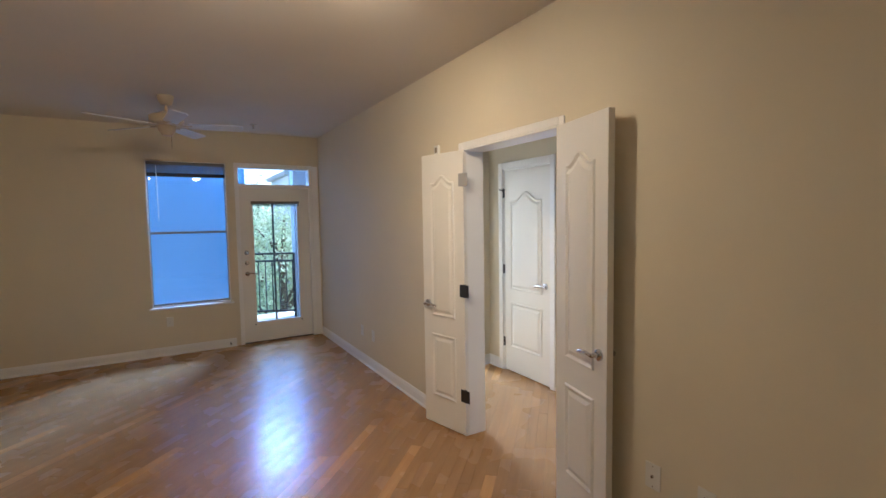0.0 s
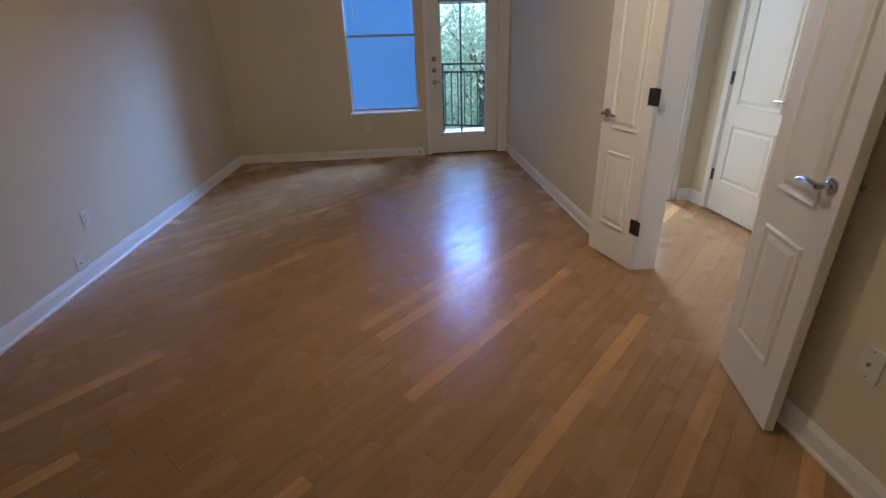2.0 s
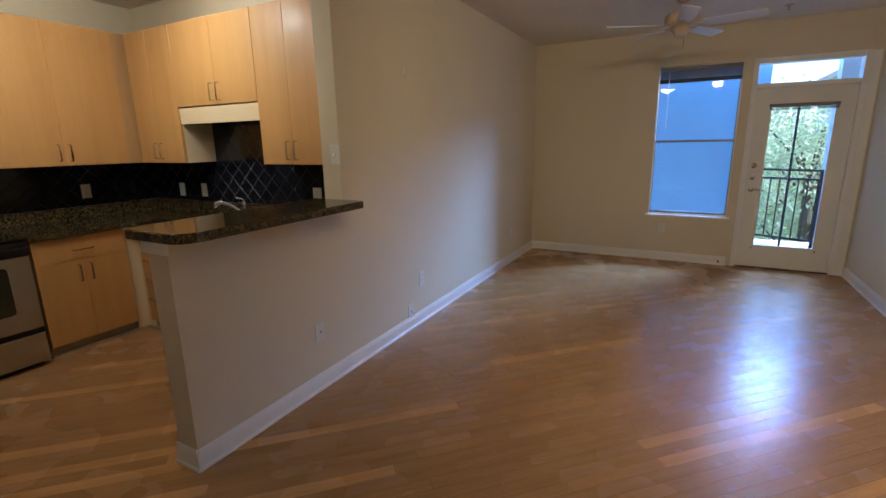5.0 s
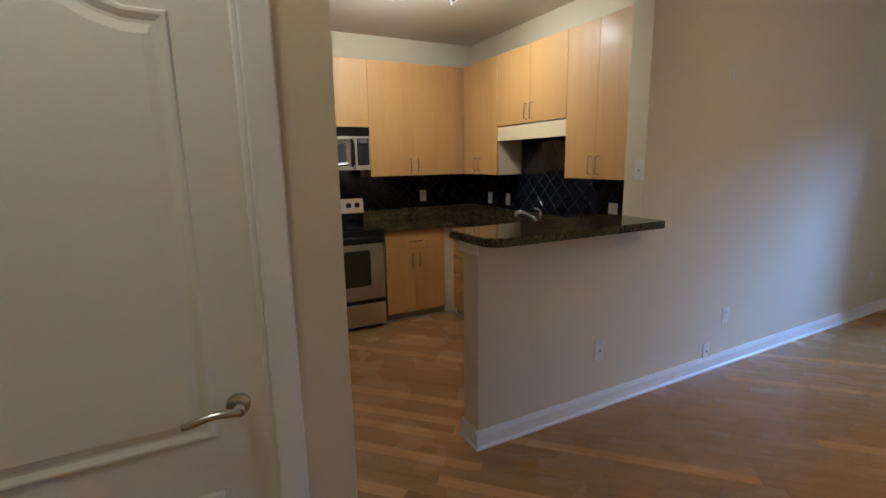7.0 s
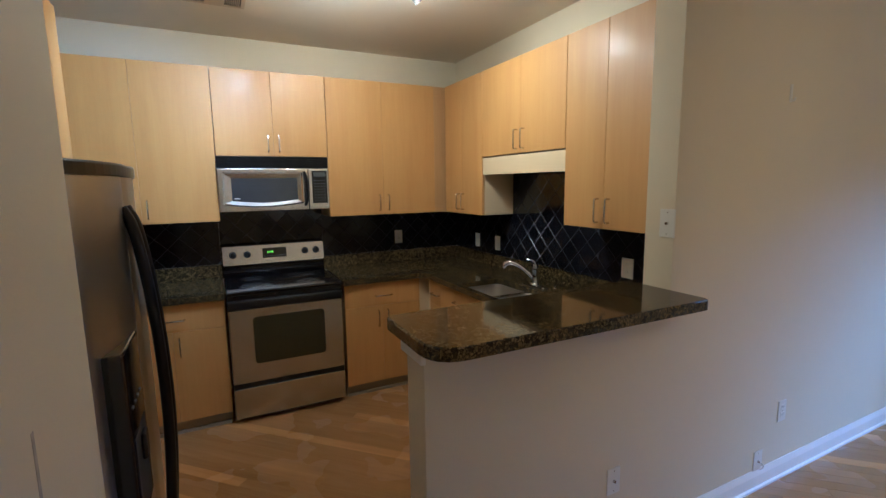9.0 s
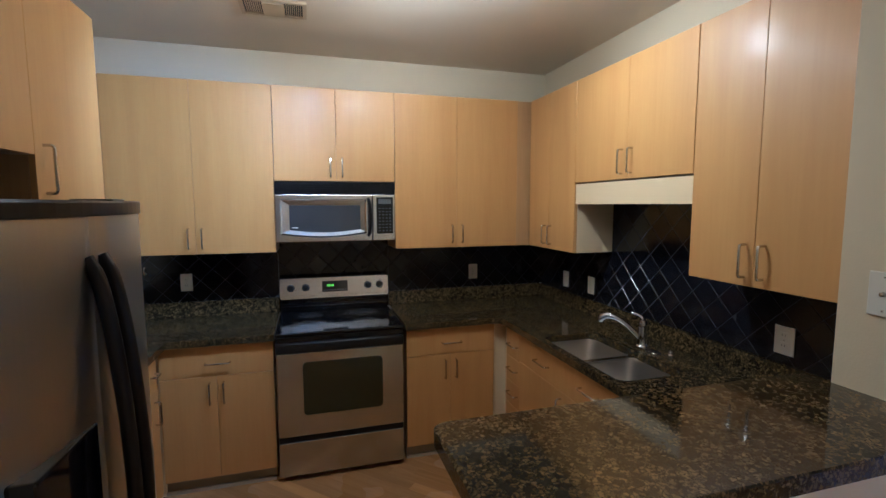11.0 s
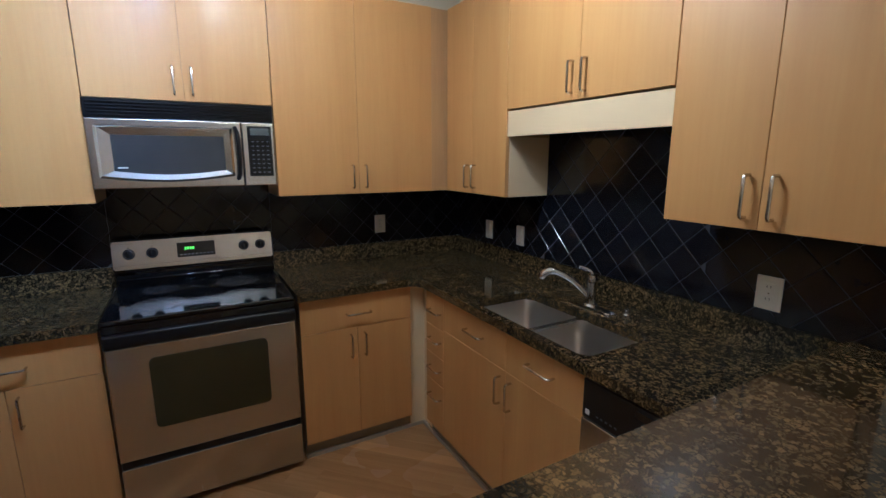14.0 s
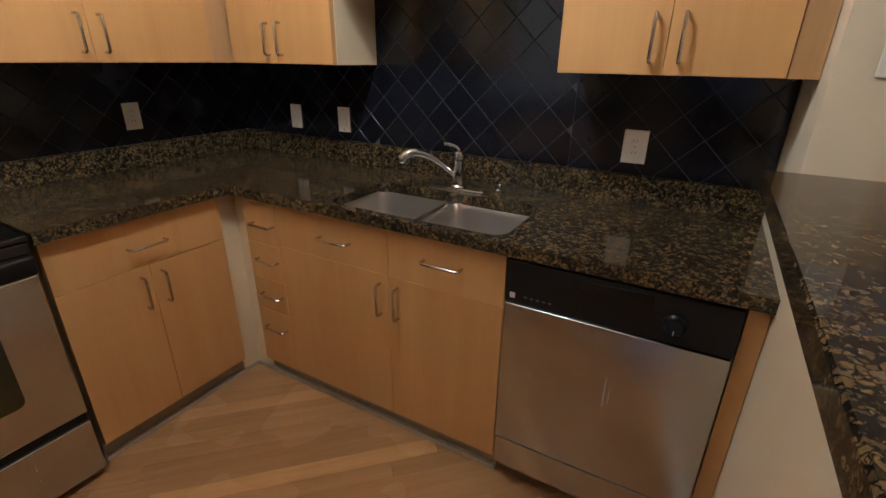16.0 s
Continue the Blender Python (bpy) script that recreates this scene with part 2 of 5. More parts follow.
def granite(name):
    """Brown crystals of mixed tone packed in black, with a fine speckle."""
    m = bpy.data.materials.new(name)
    m.use_nodes = True
    t = m.node_tree
    link = t.links.new
    p = t.nodes["Principled BSDF"]
    p.inputs["Roughness"].default_value = 0.07
    p.inputs["Specular IOR Level"].default_value = 0.46
    co = t.nodes.new("ShaderNodeTexCoord")
    warp = t.nodes.new("ShaderNodeTexNoise")
    warp.inputs["Scale"].default_value, warp.inputs["Detail"].default_value = 70, 3
    link(co.outputs["Object"], warp.inputs["Vector"])
    ad = t.nodes.new("ShaderNodeVectorMath")
    ad.operation, ad.inputs[1].default_value = "MULTIPLY_ADD", (0.028, 0.028, 0.028)
    link(warp.outputs["Color"], ad.inputs[0])
    link(co.outputs["Object"], ad.inputs[2])
    v = t.nodes.new("ShaderNodeTexVoronoi")
    v.inputs["Scale"].default_value = 84
    link(ad.outputs[0], v.inputs["Vector"])
    gap = t.nodes.new("ShaderNodeTexVoronoi")
    gap.feature = "DISTANCE_TO_EDGE"
    gap.inputs["Scale"].default_value = 84
    link(ad.outputs[0], gap.inputs["Vector"])
    core = t.nodes.new("ShaderNodeMapRange")
    core.inputs[1].default_value, core.inputs[2].default_value = 0.02, 0.20
    core.inputs[3].default_value, core.inputs[4].default_value = 0.0, 1.0
    link(gap.outputs["Distance"], core.inputs[0])
    sep = t.nodes.new("ShaderNodeSeparateColor")
    link(v.outputs["Color"], sep.inputs[0])
    tone = t.nodes.new("ShaderNodeMapRange")
    tone.inputs[1].default_value, tone.inputs[2].default_value = 0.18, 0.95
    tone.inputs[3].default_value = 0.12
    link(sep.outputs[0], tone.inputs[0])
    fine = t.nodes.new("ShaderNodeTexNoise")
    fine.inputs["Scale"].default_value, fine.inputs["Detail"].default_value = 260, 4
    link(co.outputs["Object"], fine.inputs["Vector"])
    big = t.nodes.new("ShaderNodeTexNoise")
    big.inputs["Scale"].default_value, big.inputs["Detail"].default_value = 9, 2
    link(co.outputs["Object"], big.inputs["Vector"])
    val = core.outputs[0]
    softened = []
    for source in (fine, big):
        soft = t.nodes.new("ShaderNodeMapRange")
        soft.inputs[1].default_value, soft.inputs[2].default_value = 0.3, 0.7
        soft.inputs[3].default_value, soft.inputs[4].default_value = 0.55, 1.25
        link(source.outputs["Fac"], soft.inputs[0])
        softened.append(soft.outputs[0])
    for other in (tone.outputs[0], *softened):
        mu = t.nodes.new("ShaderNodeMath")
        mu.operation = "MULTIPLY"
        link(val, mu.inputs[0])
        link(other, mu.inputs[1])
        val = mu.outputs[0]
    cr = t.nodes.new("ShaderNodeValToRGB")
    e = cr.color_ramp.elements
    e[0].position, e[0].color = 0.0, (0.008, 0.0075, 0.006, 1)
    e[1].position, e[1].color = 0.9, (0.190, 0.130, 0.050, 1)
    for pos, c in ((0.08, (0.026, 0.021, 0.012, 1)), (0.32, (0.098, 0.070, 0.029, 1))):
        el = e.new(pos)
        el.color = c
    link(val, cr.inputs[0])
    link(cr.outputs[0], p.inputs["Base Color"])
    return m


def brushed(name, colour, rough=0.28, axis=(1, 1, 60)):
    m = material(name, colour, rough, 1.0, vary=0.02, scale=3, bump=0.008, bump_scale=14, stretch=axis, rough_vary=0.03)
    return m


WALL = material("cream_wall_paint", (0.69, 0.612, 0.432), 0.75, vary=0.03, scale=1.2, bump=0.25, bump_scale=160)
CEIL = material("ceiling_paint", (0.70, 0.63, 0.50), 0.9, vary=0.03, scale=1.0, bump=0.35, bump_scale=180)
WHITE = material("white_door_paint", (0.80, 0.77, 0.68), 0.42, vary=0.025, scale=2.5, bump=0.06, bump_scale=90)
SASH = material("sash_vinyl", (0.30, 0.29, 0.27), 0.45, vary=0.05)
TRIM = material("white_trim_paint", (0.84, 0.82, 0.76), 0.45, vary=0.03, scale=3, bump=0.05, bump_scale=80)
PLASTIC = material("white_plastic", (0.72, 0.70, 0.62), 0.4, vary=0.02)
# near-black colour for the shade inside holes; also the door stop's own tip
NEARBLACK = material("hole_shade_and_stop_tip", (0.03, 0.03, 0.03), 0.6, vary=0.1)
NICKEL = brushed("satin_nickel", (0.55, 0.53, 0.50), 0.25)
CHROME = material("polished_chrome", (0.58, 0.58, 0.59), 0.10, 1.0, vary=0.02, rough_vary=0.02)
BARE = material("bare_hinge_steel", (0.42, 0.41, 0.39), 0.45, 0.25, vary=0.1)
BRONZE = material("dark_hinge_metal", (0.07, 0.065, 0.06), 0.4, 0.8, vary=0.15)
STEEL = brushed("stainless_steel", (0.52, 0.52, 0.51), 0.26, (60, 60, 1))
STEELH = brushed("stainless_steel_flat", (0.66, 0.66, 0.65), 0.24, (1, 1, 60))
FRIDGEST = brushed("refrigerator_steel", (0.58, 0.58, 0.59), 0.34, (60, 60, 1))
SINKST = brushed("sink_steel", (0.62, 0.61, 0.59), 0.30, (1, 40, 1))
BLACKG = material("black_glass", (0.006, 0.006, 0.007), 0.06, vary=0.1, rough_vary=0.03)
BLACKP = material("black_plastic", (0.008, 0.008, 0.009), 0.32, vary=0.15, bump=0.05, spec=0.3)
OVENG = material("oven_glass", (0.03, 0.028, 0.012), 0.10, vary=0.2, scale=2)
MAPLE = wood("maple_veneer", (0.60, 0.350, 0.104), (0.50, 0.266, 0.070), 0.46, (9, 9, 0.55), random_by=0.10, coat=0.10, spread=0.8)
MAPLEIN = wood("maple_edge", (0.50, 0.31, 0.125), (0.40, 0.235, 0.085), 0.45, (9, 9, 0.55), coat=0.1)
CREAMP = material("cream_melamine", (0.74, 0.60, 0.36), 0.45, vary=0.02)
GRANITE = granite("brown_black_granite")
TILE = material("black_tile", (0.008, 0.0085, 0.013), 0.13, vary=0.25, scale=20, bump=0.12, bump_scale=25, random_by=0.3)
GROUT = material("dark_grout", (0.045, 0.045, 0.048), 0.45, vary=0.2, scale=30)
KICK = material("grey_vinyl_base", (0.30, 0.25, 0.17), 0.5, vary=0.1)
FANP = material("cream_fan_enamel", (0.52, 0.42, 0.27), 0.35, vary=0.03)
FANB = material("pale_fan_blade", (0.66, 0.64, 0.60), 0.4, vary=0.05)
BOARD = wood("oak_strip", (0.435, 0.258, 0.098), (0.32, 0.176, 0.062), 0.27, (1.6, 26, 26), random_by=1.0, coat=0.04, spread=0.7, spec=0.28)
BOARDI = wood("oak_strip_joined", (0.435, 0.258, 0.098), (0.32, 0.176, 0.062), 0.27, (1.6, 26, 26), random_by=1.0, coat=0.04, island=True, spread=0.7, spec=0.28)
SUBFLOOR = material("dark_subfloor", (0.05, 0.03, 0.018), 0.8)
STUCCO = material("blue_grey_stucco", (0.29, 0.46, 0.68), 0.9, vary=0.06, scale=1.6, bump=0.8, bump_scale=70)
CONCRETE = material("balcony_concrete", (0.36, 0.35, 0.34), 0.9, vary=0.12, scale=4, bump=0.5)
RAILM = material("dark_rail_paint", (0.012, 0.014, 0.016), 0.45, vary=0.1)
BLINDM = material("grey_blind_slat", (0.17, 0.16, 0.14), 0.5, vary=0.1)
BLINDD = material("dark_blind_rail", (0.012, 0.011, 0.01), 0.5, vary=0.1)
PANE = glass("window_pane")
LEAF = material("tree_leaf", (0.29, 0.34, 0.23), 0.55, vary=0.5, scale=1.5, random_by=0.2)
def translucent(m, colour, share):
    """Lets part of the light through thin leaves."""
    t = m.node_tree
    mix, thin = t.nodes.new("ShaderNodeMixShader"), t.nodes.new("ShaderNodeBsdfTranslucent")
    thin.inputs[0].default_value = (*colour, 1)
    mix.inputs[0].default_value = share
    t.links.new(t.nodes["Principled BSDF"].outputs[0], mix.inputs[1])
    t.links.new(thin.outputs[0], mix.inputs[2])
    t.links.new(mix.outputs[0], t.nodes["Material Output"].inputs[0])


translucent(LEAF, (0.50, 0.58, 0.30), 0.5)
BARK = material("tree_bark", (0.09, 0.065, 0.045), 0.9, vary=0.3, scale=8, bump=0.8)
LAWN = material("lawn", (0.07, 0.11, 0.035), 0.9, vary=0.4, scale=0.6)
PALEB = material("pale_render", (0.55, 0.56, 0.58), 0.85, vary=0.05)
BULB = emitter("lit_bulb", (1.0, 0.78, 0.48), 40)
DOMEG = emitter("lit_frosted_glass", (1.0, 0.72, 0.40), 9)
DIGIT = emitter("green_digits", (0.25, 0.75, 0.04), 0.22)
DIMDIGIT = material("dim_lettering", (0.11, 0.11, 0.11), 0.5)
LABELM = material("pale_lettering", (0.6, 0.6, 0.6), 0.5)

# ---- large structure ----
H = 2.69
XL, XR, YW = -1.64, 1.845, 6.632      # living room faces
XS, YS, YF = -4.265, 3.02, -0.08      # kitchen: range wall, sink wall, refrigerator wall
SOUTH, HALLX, HALLY = -2.2, 3.0, 4.3


def boxes(*rows):
    bm = bmesh.new()
    for r in rows:
        box(bm, *r)
    return bm


setting("floor", boxes((-4.4, 3.7, SOUTH - 0.1, 6.80, -0.15, -0.012)), SUBFLOOR, "subfloor of the flat below diagonal wood strips")
setting("ceiling", boxes((-4.4, 3.7, SOUTH - 0.1, 6.80, H, H + 0.15)), CEIL, "flat painted ceiling of the flat")
OW = (-0.15, 0.695, 0.57, 2.30)         # window opening
OD = (0.795, 1.745, 0.0, 2.29)         # balcony door opening
Y1 = 6.80
setting("wall_north", boxes(
    (XL - 0.14, OW[0], YW, Y1, 0, H), (OW[0], OW[1], YW, Y1, 0, OW[2]), (OW[0], OW[1], YW, Y1, OW[3], H),
    (OW[1], OD[0], YW, Y1, 0, H), (OD[0], OD[1], YW, Y1, OD[3], H), (OD[1], 1.97, YW, Y1, 0, H)), WALL, "cream wall with the window and balcony door")
setting("wall_west", boxes((XL - 0.14, XL, 2.62, YW, 0, H)), WALL, "cream living room wall in soft daylight")
setting("half_wall", boxes((XL - 0.14, XL, 1.487, 2.62, 0, 1.105)), WALL, "cream half wall under the granite bar", "wall")
DY0, DY1, DZ = 2.115, 3.045, 2.056     # double door opening
setting("wall_east", boxes((XR, 1.97, SOUTH, DY0, 0, H), (XR, 1.97, DY1, YW, 0, H), (XR, 1.97, DY0, DY1, DZ, H)), WALL, "cream wall with the double door opening")
setting("wall_sink", boxes((-4.40, XL - 0.14, YS, YS + 0.12, 0, H)), WALL, "cream kitchen wall behind the sink")
setting("wall_range", boxes((-4.40, XS, YF, YS, 0, H)), WALL, "cream kitchen wall behind the range")
setting("wall_refrigerator", boxes((-4.40, -1.58, YF - 0.12, YF, 0, H)), WALL, "cream kitchen wall behind the refrigerator")
PX, PY = -0.895, 0.635                 # closet corner
PD = (-0.335, 0.44, 2.05)              # closet door opening
setting("wall_closet", boxes((PX - 0.12, PX, SOUTH, PD[0], 0, H), (PX - 0.12, PX, PD[1], PY, 0, H), (PX - 0.12, PX, PD[0], PD[1], PD[2], H)), WALL, "cream wall with the coat closet door")
setting("wall_closet_side", boxes((-1.72, PX - 0.12, PY - 0.12, PY, 0, H)), WALL, "cream end of the coat closet beside the kitchen", "wall")
setting("wall_closet_back", boxes((-1.72, -1.60, YF, PY - 0.12, 0, H)), WALL, "cream wall beside the refrigerator", "wall")
setting("wall_south", boxes((PX - 0.12, 1.97, SOUTH - 0.1, SOUTH, 0, H)), WALL, "plain cream wall at the entry")
BD = (2.06, 2.80, 2.05)                # bedroom door opening in the hall's end
setting("wall_hall", boxes((HALLX, HALLX + 0.1, 0.9, 3.375, 0, H), (HALLX, HALLX + 0.1, 4.06, HALLY, 0, H), (HALLX, HALLX + 0.1, 3.375, 4.06, 2.06, H),
                           (1.97, BD[0], HALLY, HALLY + 0.1, 0, H), (BD[1], HALLX + 0.1, HALLY, HALLY + 0.1, 0, H), (BD[0], BD[1], HALLY, HALLY + 0.1, BD[2], H),
                           (1.97, HALLX + 0.1, 0.8, 0.9, 0, H), (3.5, 3.6, 0.9, 6.8, 0, H), (1.97, 3.6, 6.66, 6.8, 0, H), (HALLX + 0.1, 3.5, 3.0, 3.1, 0, H), (HALLX + 0.1, 3.5, 4.2, 4.3, 0, H)), WALL, "cream walls of the hall behind the double door")


def baseboard(name, x0, y0, x1, y1, nx, ny, label, h=0.106):
    """A moulded skirting from point to point; (nx, ny) points into the room."""
    prof = [(0, 0), (0.020, 0), (0.020, 0.012), (0.013, 0.020), (0.013, h * 0.72), (0.009, h * 0.85), (0.004, h), (0, h)]
    bm = bmesh.new()
    ends = []
    for x, y in ((x0, y0), (x1, y1)):
        ends.append([bm.verts.new((x + nx * d, y + ny * d, z)) for d, z in prof])
    n = len(prof)
    for i in range(n):
        bm.faces.new((ends[0][i], ends[0][(i + 1) % n], ends[1][(i + 1) % n], ends[1][i]))
    bm.faces.new(ends[0])
    bm.faces.new(ends[1][::-1])
    bmesh.ops.recalc_face_normals(bm, faces=list(bm.faces))
    return setting(name, bm, TRIM, label)


baseboard("baseboard_west", XL + 0.001, 1.472, XL + 0.001, YW, 1, 0, "white moulded baseboard along the cream wall")
baseboard("baseboard_half_wall_end", XL + 0.016, 1.486, XL - 0.156, 1.486, 0, -1, "white moulded baseboard round the half wall's end")
baseboard("baseboard_half_wall_back", XL - 0.141, 1.472, XL - 0.141, 2.40, -1, 0, "white moulded baseboard on the kitchen side")
baseboard("baseboard_north", XL, YW - 0.001, OD[0] - 0.06, YW - 0.001, 0, -1, "white moulded baseboard under the window")
baseboard("baseboard_east", XR - 0.001, DY1 + 0.07, XR - 0.001, YW, -1, 0, "white moulded baseboard along the cream wall")
baseboard("baseboard_east_south", XR - 0.001, SOUTH, XR - 0.001, DY0 - 0.07, -1, 0, "white moulded baseboard behind the open door")
baseboard("baseboard_closet", PX + 0.001, PD[1] + 0.07, PX + 0.001, PY + 0.014, 1, 0, "white moulded baseboard at the closet corner")
baseboard("baseboard_closet_side", PX + 0.014, PY + 0.001, -1.715, PY + 0.001, 0, 1, "white moulded baseboard at the closet's side")
baseboard("baseboard_hall", HALLX - 0.001, 4.12, HALLX - 0.001, HALLY, -1, 0, "white moulded baseboard in the hall")
baseboard("baseboard_hall_end", BD[1] + 0.07, HALLY - 0.001, HALLX, HALLY - 0.001, 0, -1, "white moulded baseboard in the hall")
part("scuff_mark", boxes((-1.335, -1.323, PY, PY + 0.0006, 1.00, 1.20)), material("grey_scuff", (0.42, 0.37, 0.30), 0.8, vary=0.3, scale=30), bpy.data.objects["wall_closet_side"], "grey scuff on the paint")
# thin white cap under the bar round the half wall's end
setting("trim_half_wall", boxes((XL - 0.155, XL + 0.015, 1.470, 1.486, 1.045, 1.104)), TRIM, "white moulding under the bar")


def casing(name, rects, label):
    bm = bmesh.new()
    for r in rects:
        b = bx(*r, bevel=0.005, seg=1)
        me = bpy.data.meshes.new("tmp")
        b.to_mesh(me)
        b.free()
        bm.from_mesh(me)
        bpy.data.meshes.remove(me)
    return setting(name, bm, TRIM, label, "door frame")


def casing_x(name, x, side, y0, y1, top, w, label, depth=0.125, thick=0.017):
    """Casing and jamb of an opening in a wall whose face lies at x; side: -1 or 1 into the room."""
    a, b = sorted((x, x + side * thick))
    j0, j1 = sorted((x + side * 0.004, x - side * depth))
    return casing(name, [(a, b, y0 - w, y0 + 0.004, 0, top + w), (a, b, y1 - 0.004, y1 + w, 0, top + w), (a, b, y0 + 0.004, y1 - 0.004, top - 0.004, top + w),
                         (j0, j1, y0, y0 + 0.018, 0, top), (j0, j1, y1 - 0.018, y1, 0, top), (j0, j1, y0 + 0.018, y1 - 0.018, top - 0.018, top)], label)


def casing_y(name, y, side, x0, x1, top, w, label, depth=0.10):
    a, b = sorted((y, y + side * 0.017))
    j0, j1 = sorted((y + side * 0.004, y - side * depth))
    return casing(name, [(x0 - w, x0 + 0.004, a, b, 0, top + w), (x1 - 0.004, x1 + w, a, b, 0, top + w), (x0 + 0.004, x1 - 0.004, a, b, top - 0.004, top + w),
                         (x0, x0 + 0.018, j0, j1, 0, top), (x1 - 0.018, x1, j0, j1, 0, top), (x0 + 0.018, x1 - 0.018, j0, j1, top - 0.018, top)], label)


casing_x("trim_double_door", XR, -1, DY0, DY1, DZ, 0.040, "white frame of the double door", 0.168, 0.005)
casing_x("trim_closet_door", PX, 1, PD[0], PD[1], PD[2], 0.065, "white frame of the closet door", 0.12)
casing_x("trim_hall_closet", HALLX, -1, 3.375, 4.06, 2.06, 0.062, "white frame of the hall closet door", 0.10)
casing_y("trim_bedroom_door", HALLY, -1, BD[0], BD[1], BD[2], 0.062, "white frame of the bedroom opening")


# ---- doors ----
def inset(outline, d):
    n, out = len(outline), []
    for i in range(n):
        p, a, b = (Vector(outline[k % n]) for k in (i, i - 1, i + 1))
        e1, e2 = (p - a).normalized(), (b - p).normalized()
        n1, n2 = Vector((-e1.y, e1.x)), Vector((-e2.y, e2.x))
        k = (n1 + n2)
        k = k / max(0.35, (1 + n1.dot(n2)))
        out.append(p + k * d)
    return out


def panel_outline(x0, x1, z0, z1, arch):
    pts = [(x0, z0), (x1, z0), (x1, z1)]
    if arch:
        steps = 14
        for i in range(1, steps):
            u = i / steps
            lift = 0.5 - 0.5 * math.cos(2 * math.pi * min(1, max(0, (u - 0.12) / 0.76)))
            pts.append((x1 + (x0 - x1) * u, z1 + arch * lift))
    pts.append((x0, z1))
    return pts


def panel_relief(x0, x1, z0, z1, arch, side, face, depth=1.0):
    """Moulded panel on a door's face: an outer bead, a sunk-looking groove and a raised field."""
    outline = panel_outline(x0, x1, z0, z1, arch)
    bm = bmesh.new()
    rings = []
    for d, hgt in ((0.0, 0.0), (0.005, 0.009), (0.011, 0.010), (0.024, 0.0012), (0.031, 0.0012), (0.050, 0.0090)):
        pts = inset(outline, d) if d else [Vector(p) for p in outline]
        rings.append([bm.verts.new((p.x, side * (face + hgt * depth), p.y)) for p in pts])
    n = len(outline)
    for a, b in zip(rings, rings[1:]):
        for i in range(n):
            bm.faces.new((a[i], a[(i + 1) % n], b[(i + 1) % n], b[i]))
    bm.faces.new(rings[-1])
    bmesh.ops.recalc_face_normals(bm, faces=list(bm.faces))
    return bm


def lever(parent, x, z, side, face, way, metal=None):
    """A lever handle with its round rose."""
    metal = metal or CHROME
    rose = lathe([(0.0285, 0), (0.0285, 0.004), (0.026, 0.010), (0.020, 0.013), (0.012, 0.014), (0.012, 0.045), (0.010, 0.048)], 24, axis="y")
    if side > 0:
        bmesh.ops.rotate(rose, verts=rose.verts, matrix=Matrix.Rotation(radians(180), 3, "Z"))
    h = part("door_handle", rose, metal, parent, "lever handle of bright metal", pose(x, side * face, z), smooth=True)
    y = side * 0.044
    pts = smooth_arc([(0, y, 0), (way * 0.02, y * 1.05, 0.004), (way * 0.06, y, 0.006), (way * 0.10, y * 0.95, -0.004), (way * 0.118, y * 0.85, -0.008)], 2)
    part("lever", tube(pts, [0.0095 + 0.001 * math.sin(3 * i / len(pts)) - 0.0025 * i / len(pts) for i in range(len(pts))], 10), metal, h, smooth=True)
    return h


def hinges(parent, zs, x=0.0, y=0.0, w=0.03, dark=True, first_bright=False, lab="dark square door hinge"):
    for i, z in enumerate(zs):
        bright = first_bright and i == len(zs) - 1
        b = bx(x - w, x + w, y - 0.003, y + 0.003, z - 0.045, z + 0.045, bevel=0.002, seg=1)
        tube([(x, y - 0.006, z - 0.048), (x, y - 0.006, z + 0.048)], 0.0065, 10, bm=b)
        part("hinge", b, BARE if bright else BRONZE, parent, "bare steel hinge" if bright else lab)


def door_leaf(name, m, w, h, label, panels, group="", mat=None, sides=(-1, 1), depth=1.0):
    """A moulded two-panel door leaf, hinged at x = 0, its middle plane at y = 0."""
    d = thing(name, m, label, "door", group)
    part("slab", bx(0, w, -0.0175, 0.0175, 0.010, h, bevel=0.002, seg=1), mat or WHITE, d)
    for side in sides:
        for x0, x1, z0, z1, arch in panels:
            part("panel", panel_relief(x0, x1, z0, z1, arch, side, 0.0176, depth), mat or WHITE, d)
    return d


W2 = 0.430
P2 = [(0.092, W2 - 0.092, 0.845, 1.835, 0.055), (0.092, W2 - 0.092, 0.23, 0.710, 0)]
ang_l = math.degrees(math.atan2(3.432 - 3.022, 1.757 - 1.857))
ang_r = math.degrees(math.atan2(1.700 - 2.118, 1.750 - 1.852))
leaf_l = door_leaf("door_1", pose(1.850, 3.022, 0, 0, 0, ang_l), W2, 2.045, "white moulded double door leaf standing open, arched panels", P2, "double door leaves")
lever(leaf_l, W2 - 0.055, 0.935, 1, 0.0175, -1)
lever(leaf_l, W2 - 0.055, 0.935, -1, 0.0175, -1)
hinges(leaf_l, (0.30, 1.06, 1.84), 0.0, 0.022, 0.042, first_bright=True)
leaf_r = door_leaf("door_2", pose(1.848, 2.118, 0, 0, 0, ang_r), W2, 2.045, "white moulded double door leaf standing open, arched panels", P2, "double door leaves")
lever(leaf_r, W2 - 0.055, 0.935, -1, 0.0175, -1)
lever(leaf_r, W2 - 0.055, 0.935, 1, 0.0175, -1)
hinges(leaf_r, (0.29, 1.04, 1.83), 0.012, 0.021, 0.012)

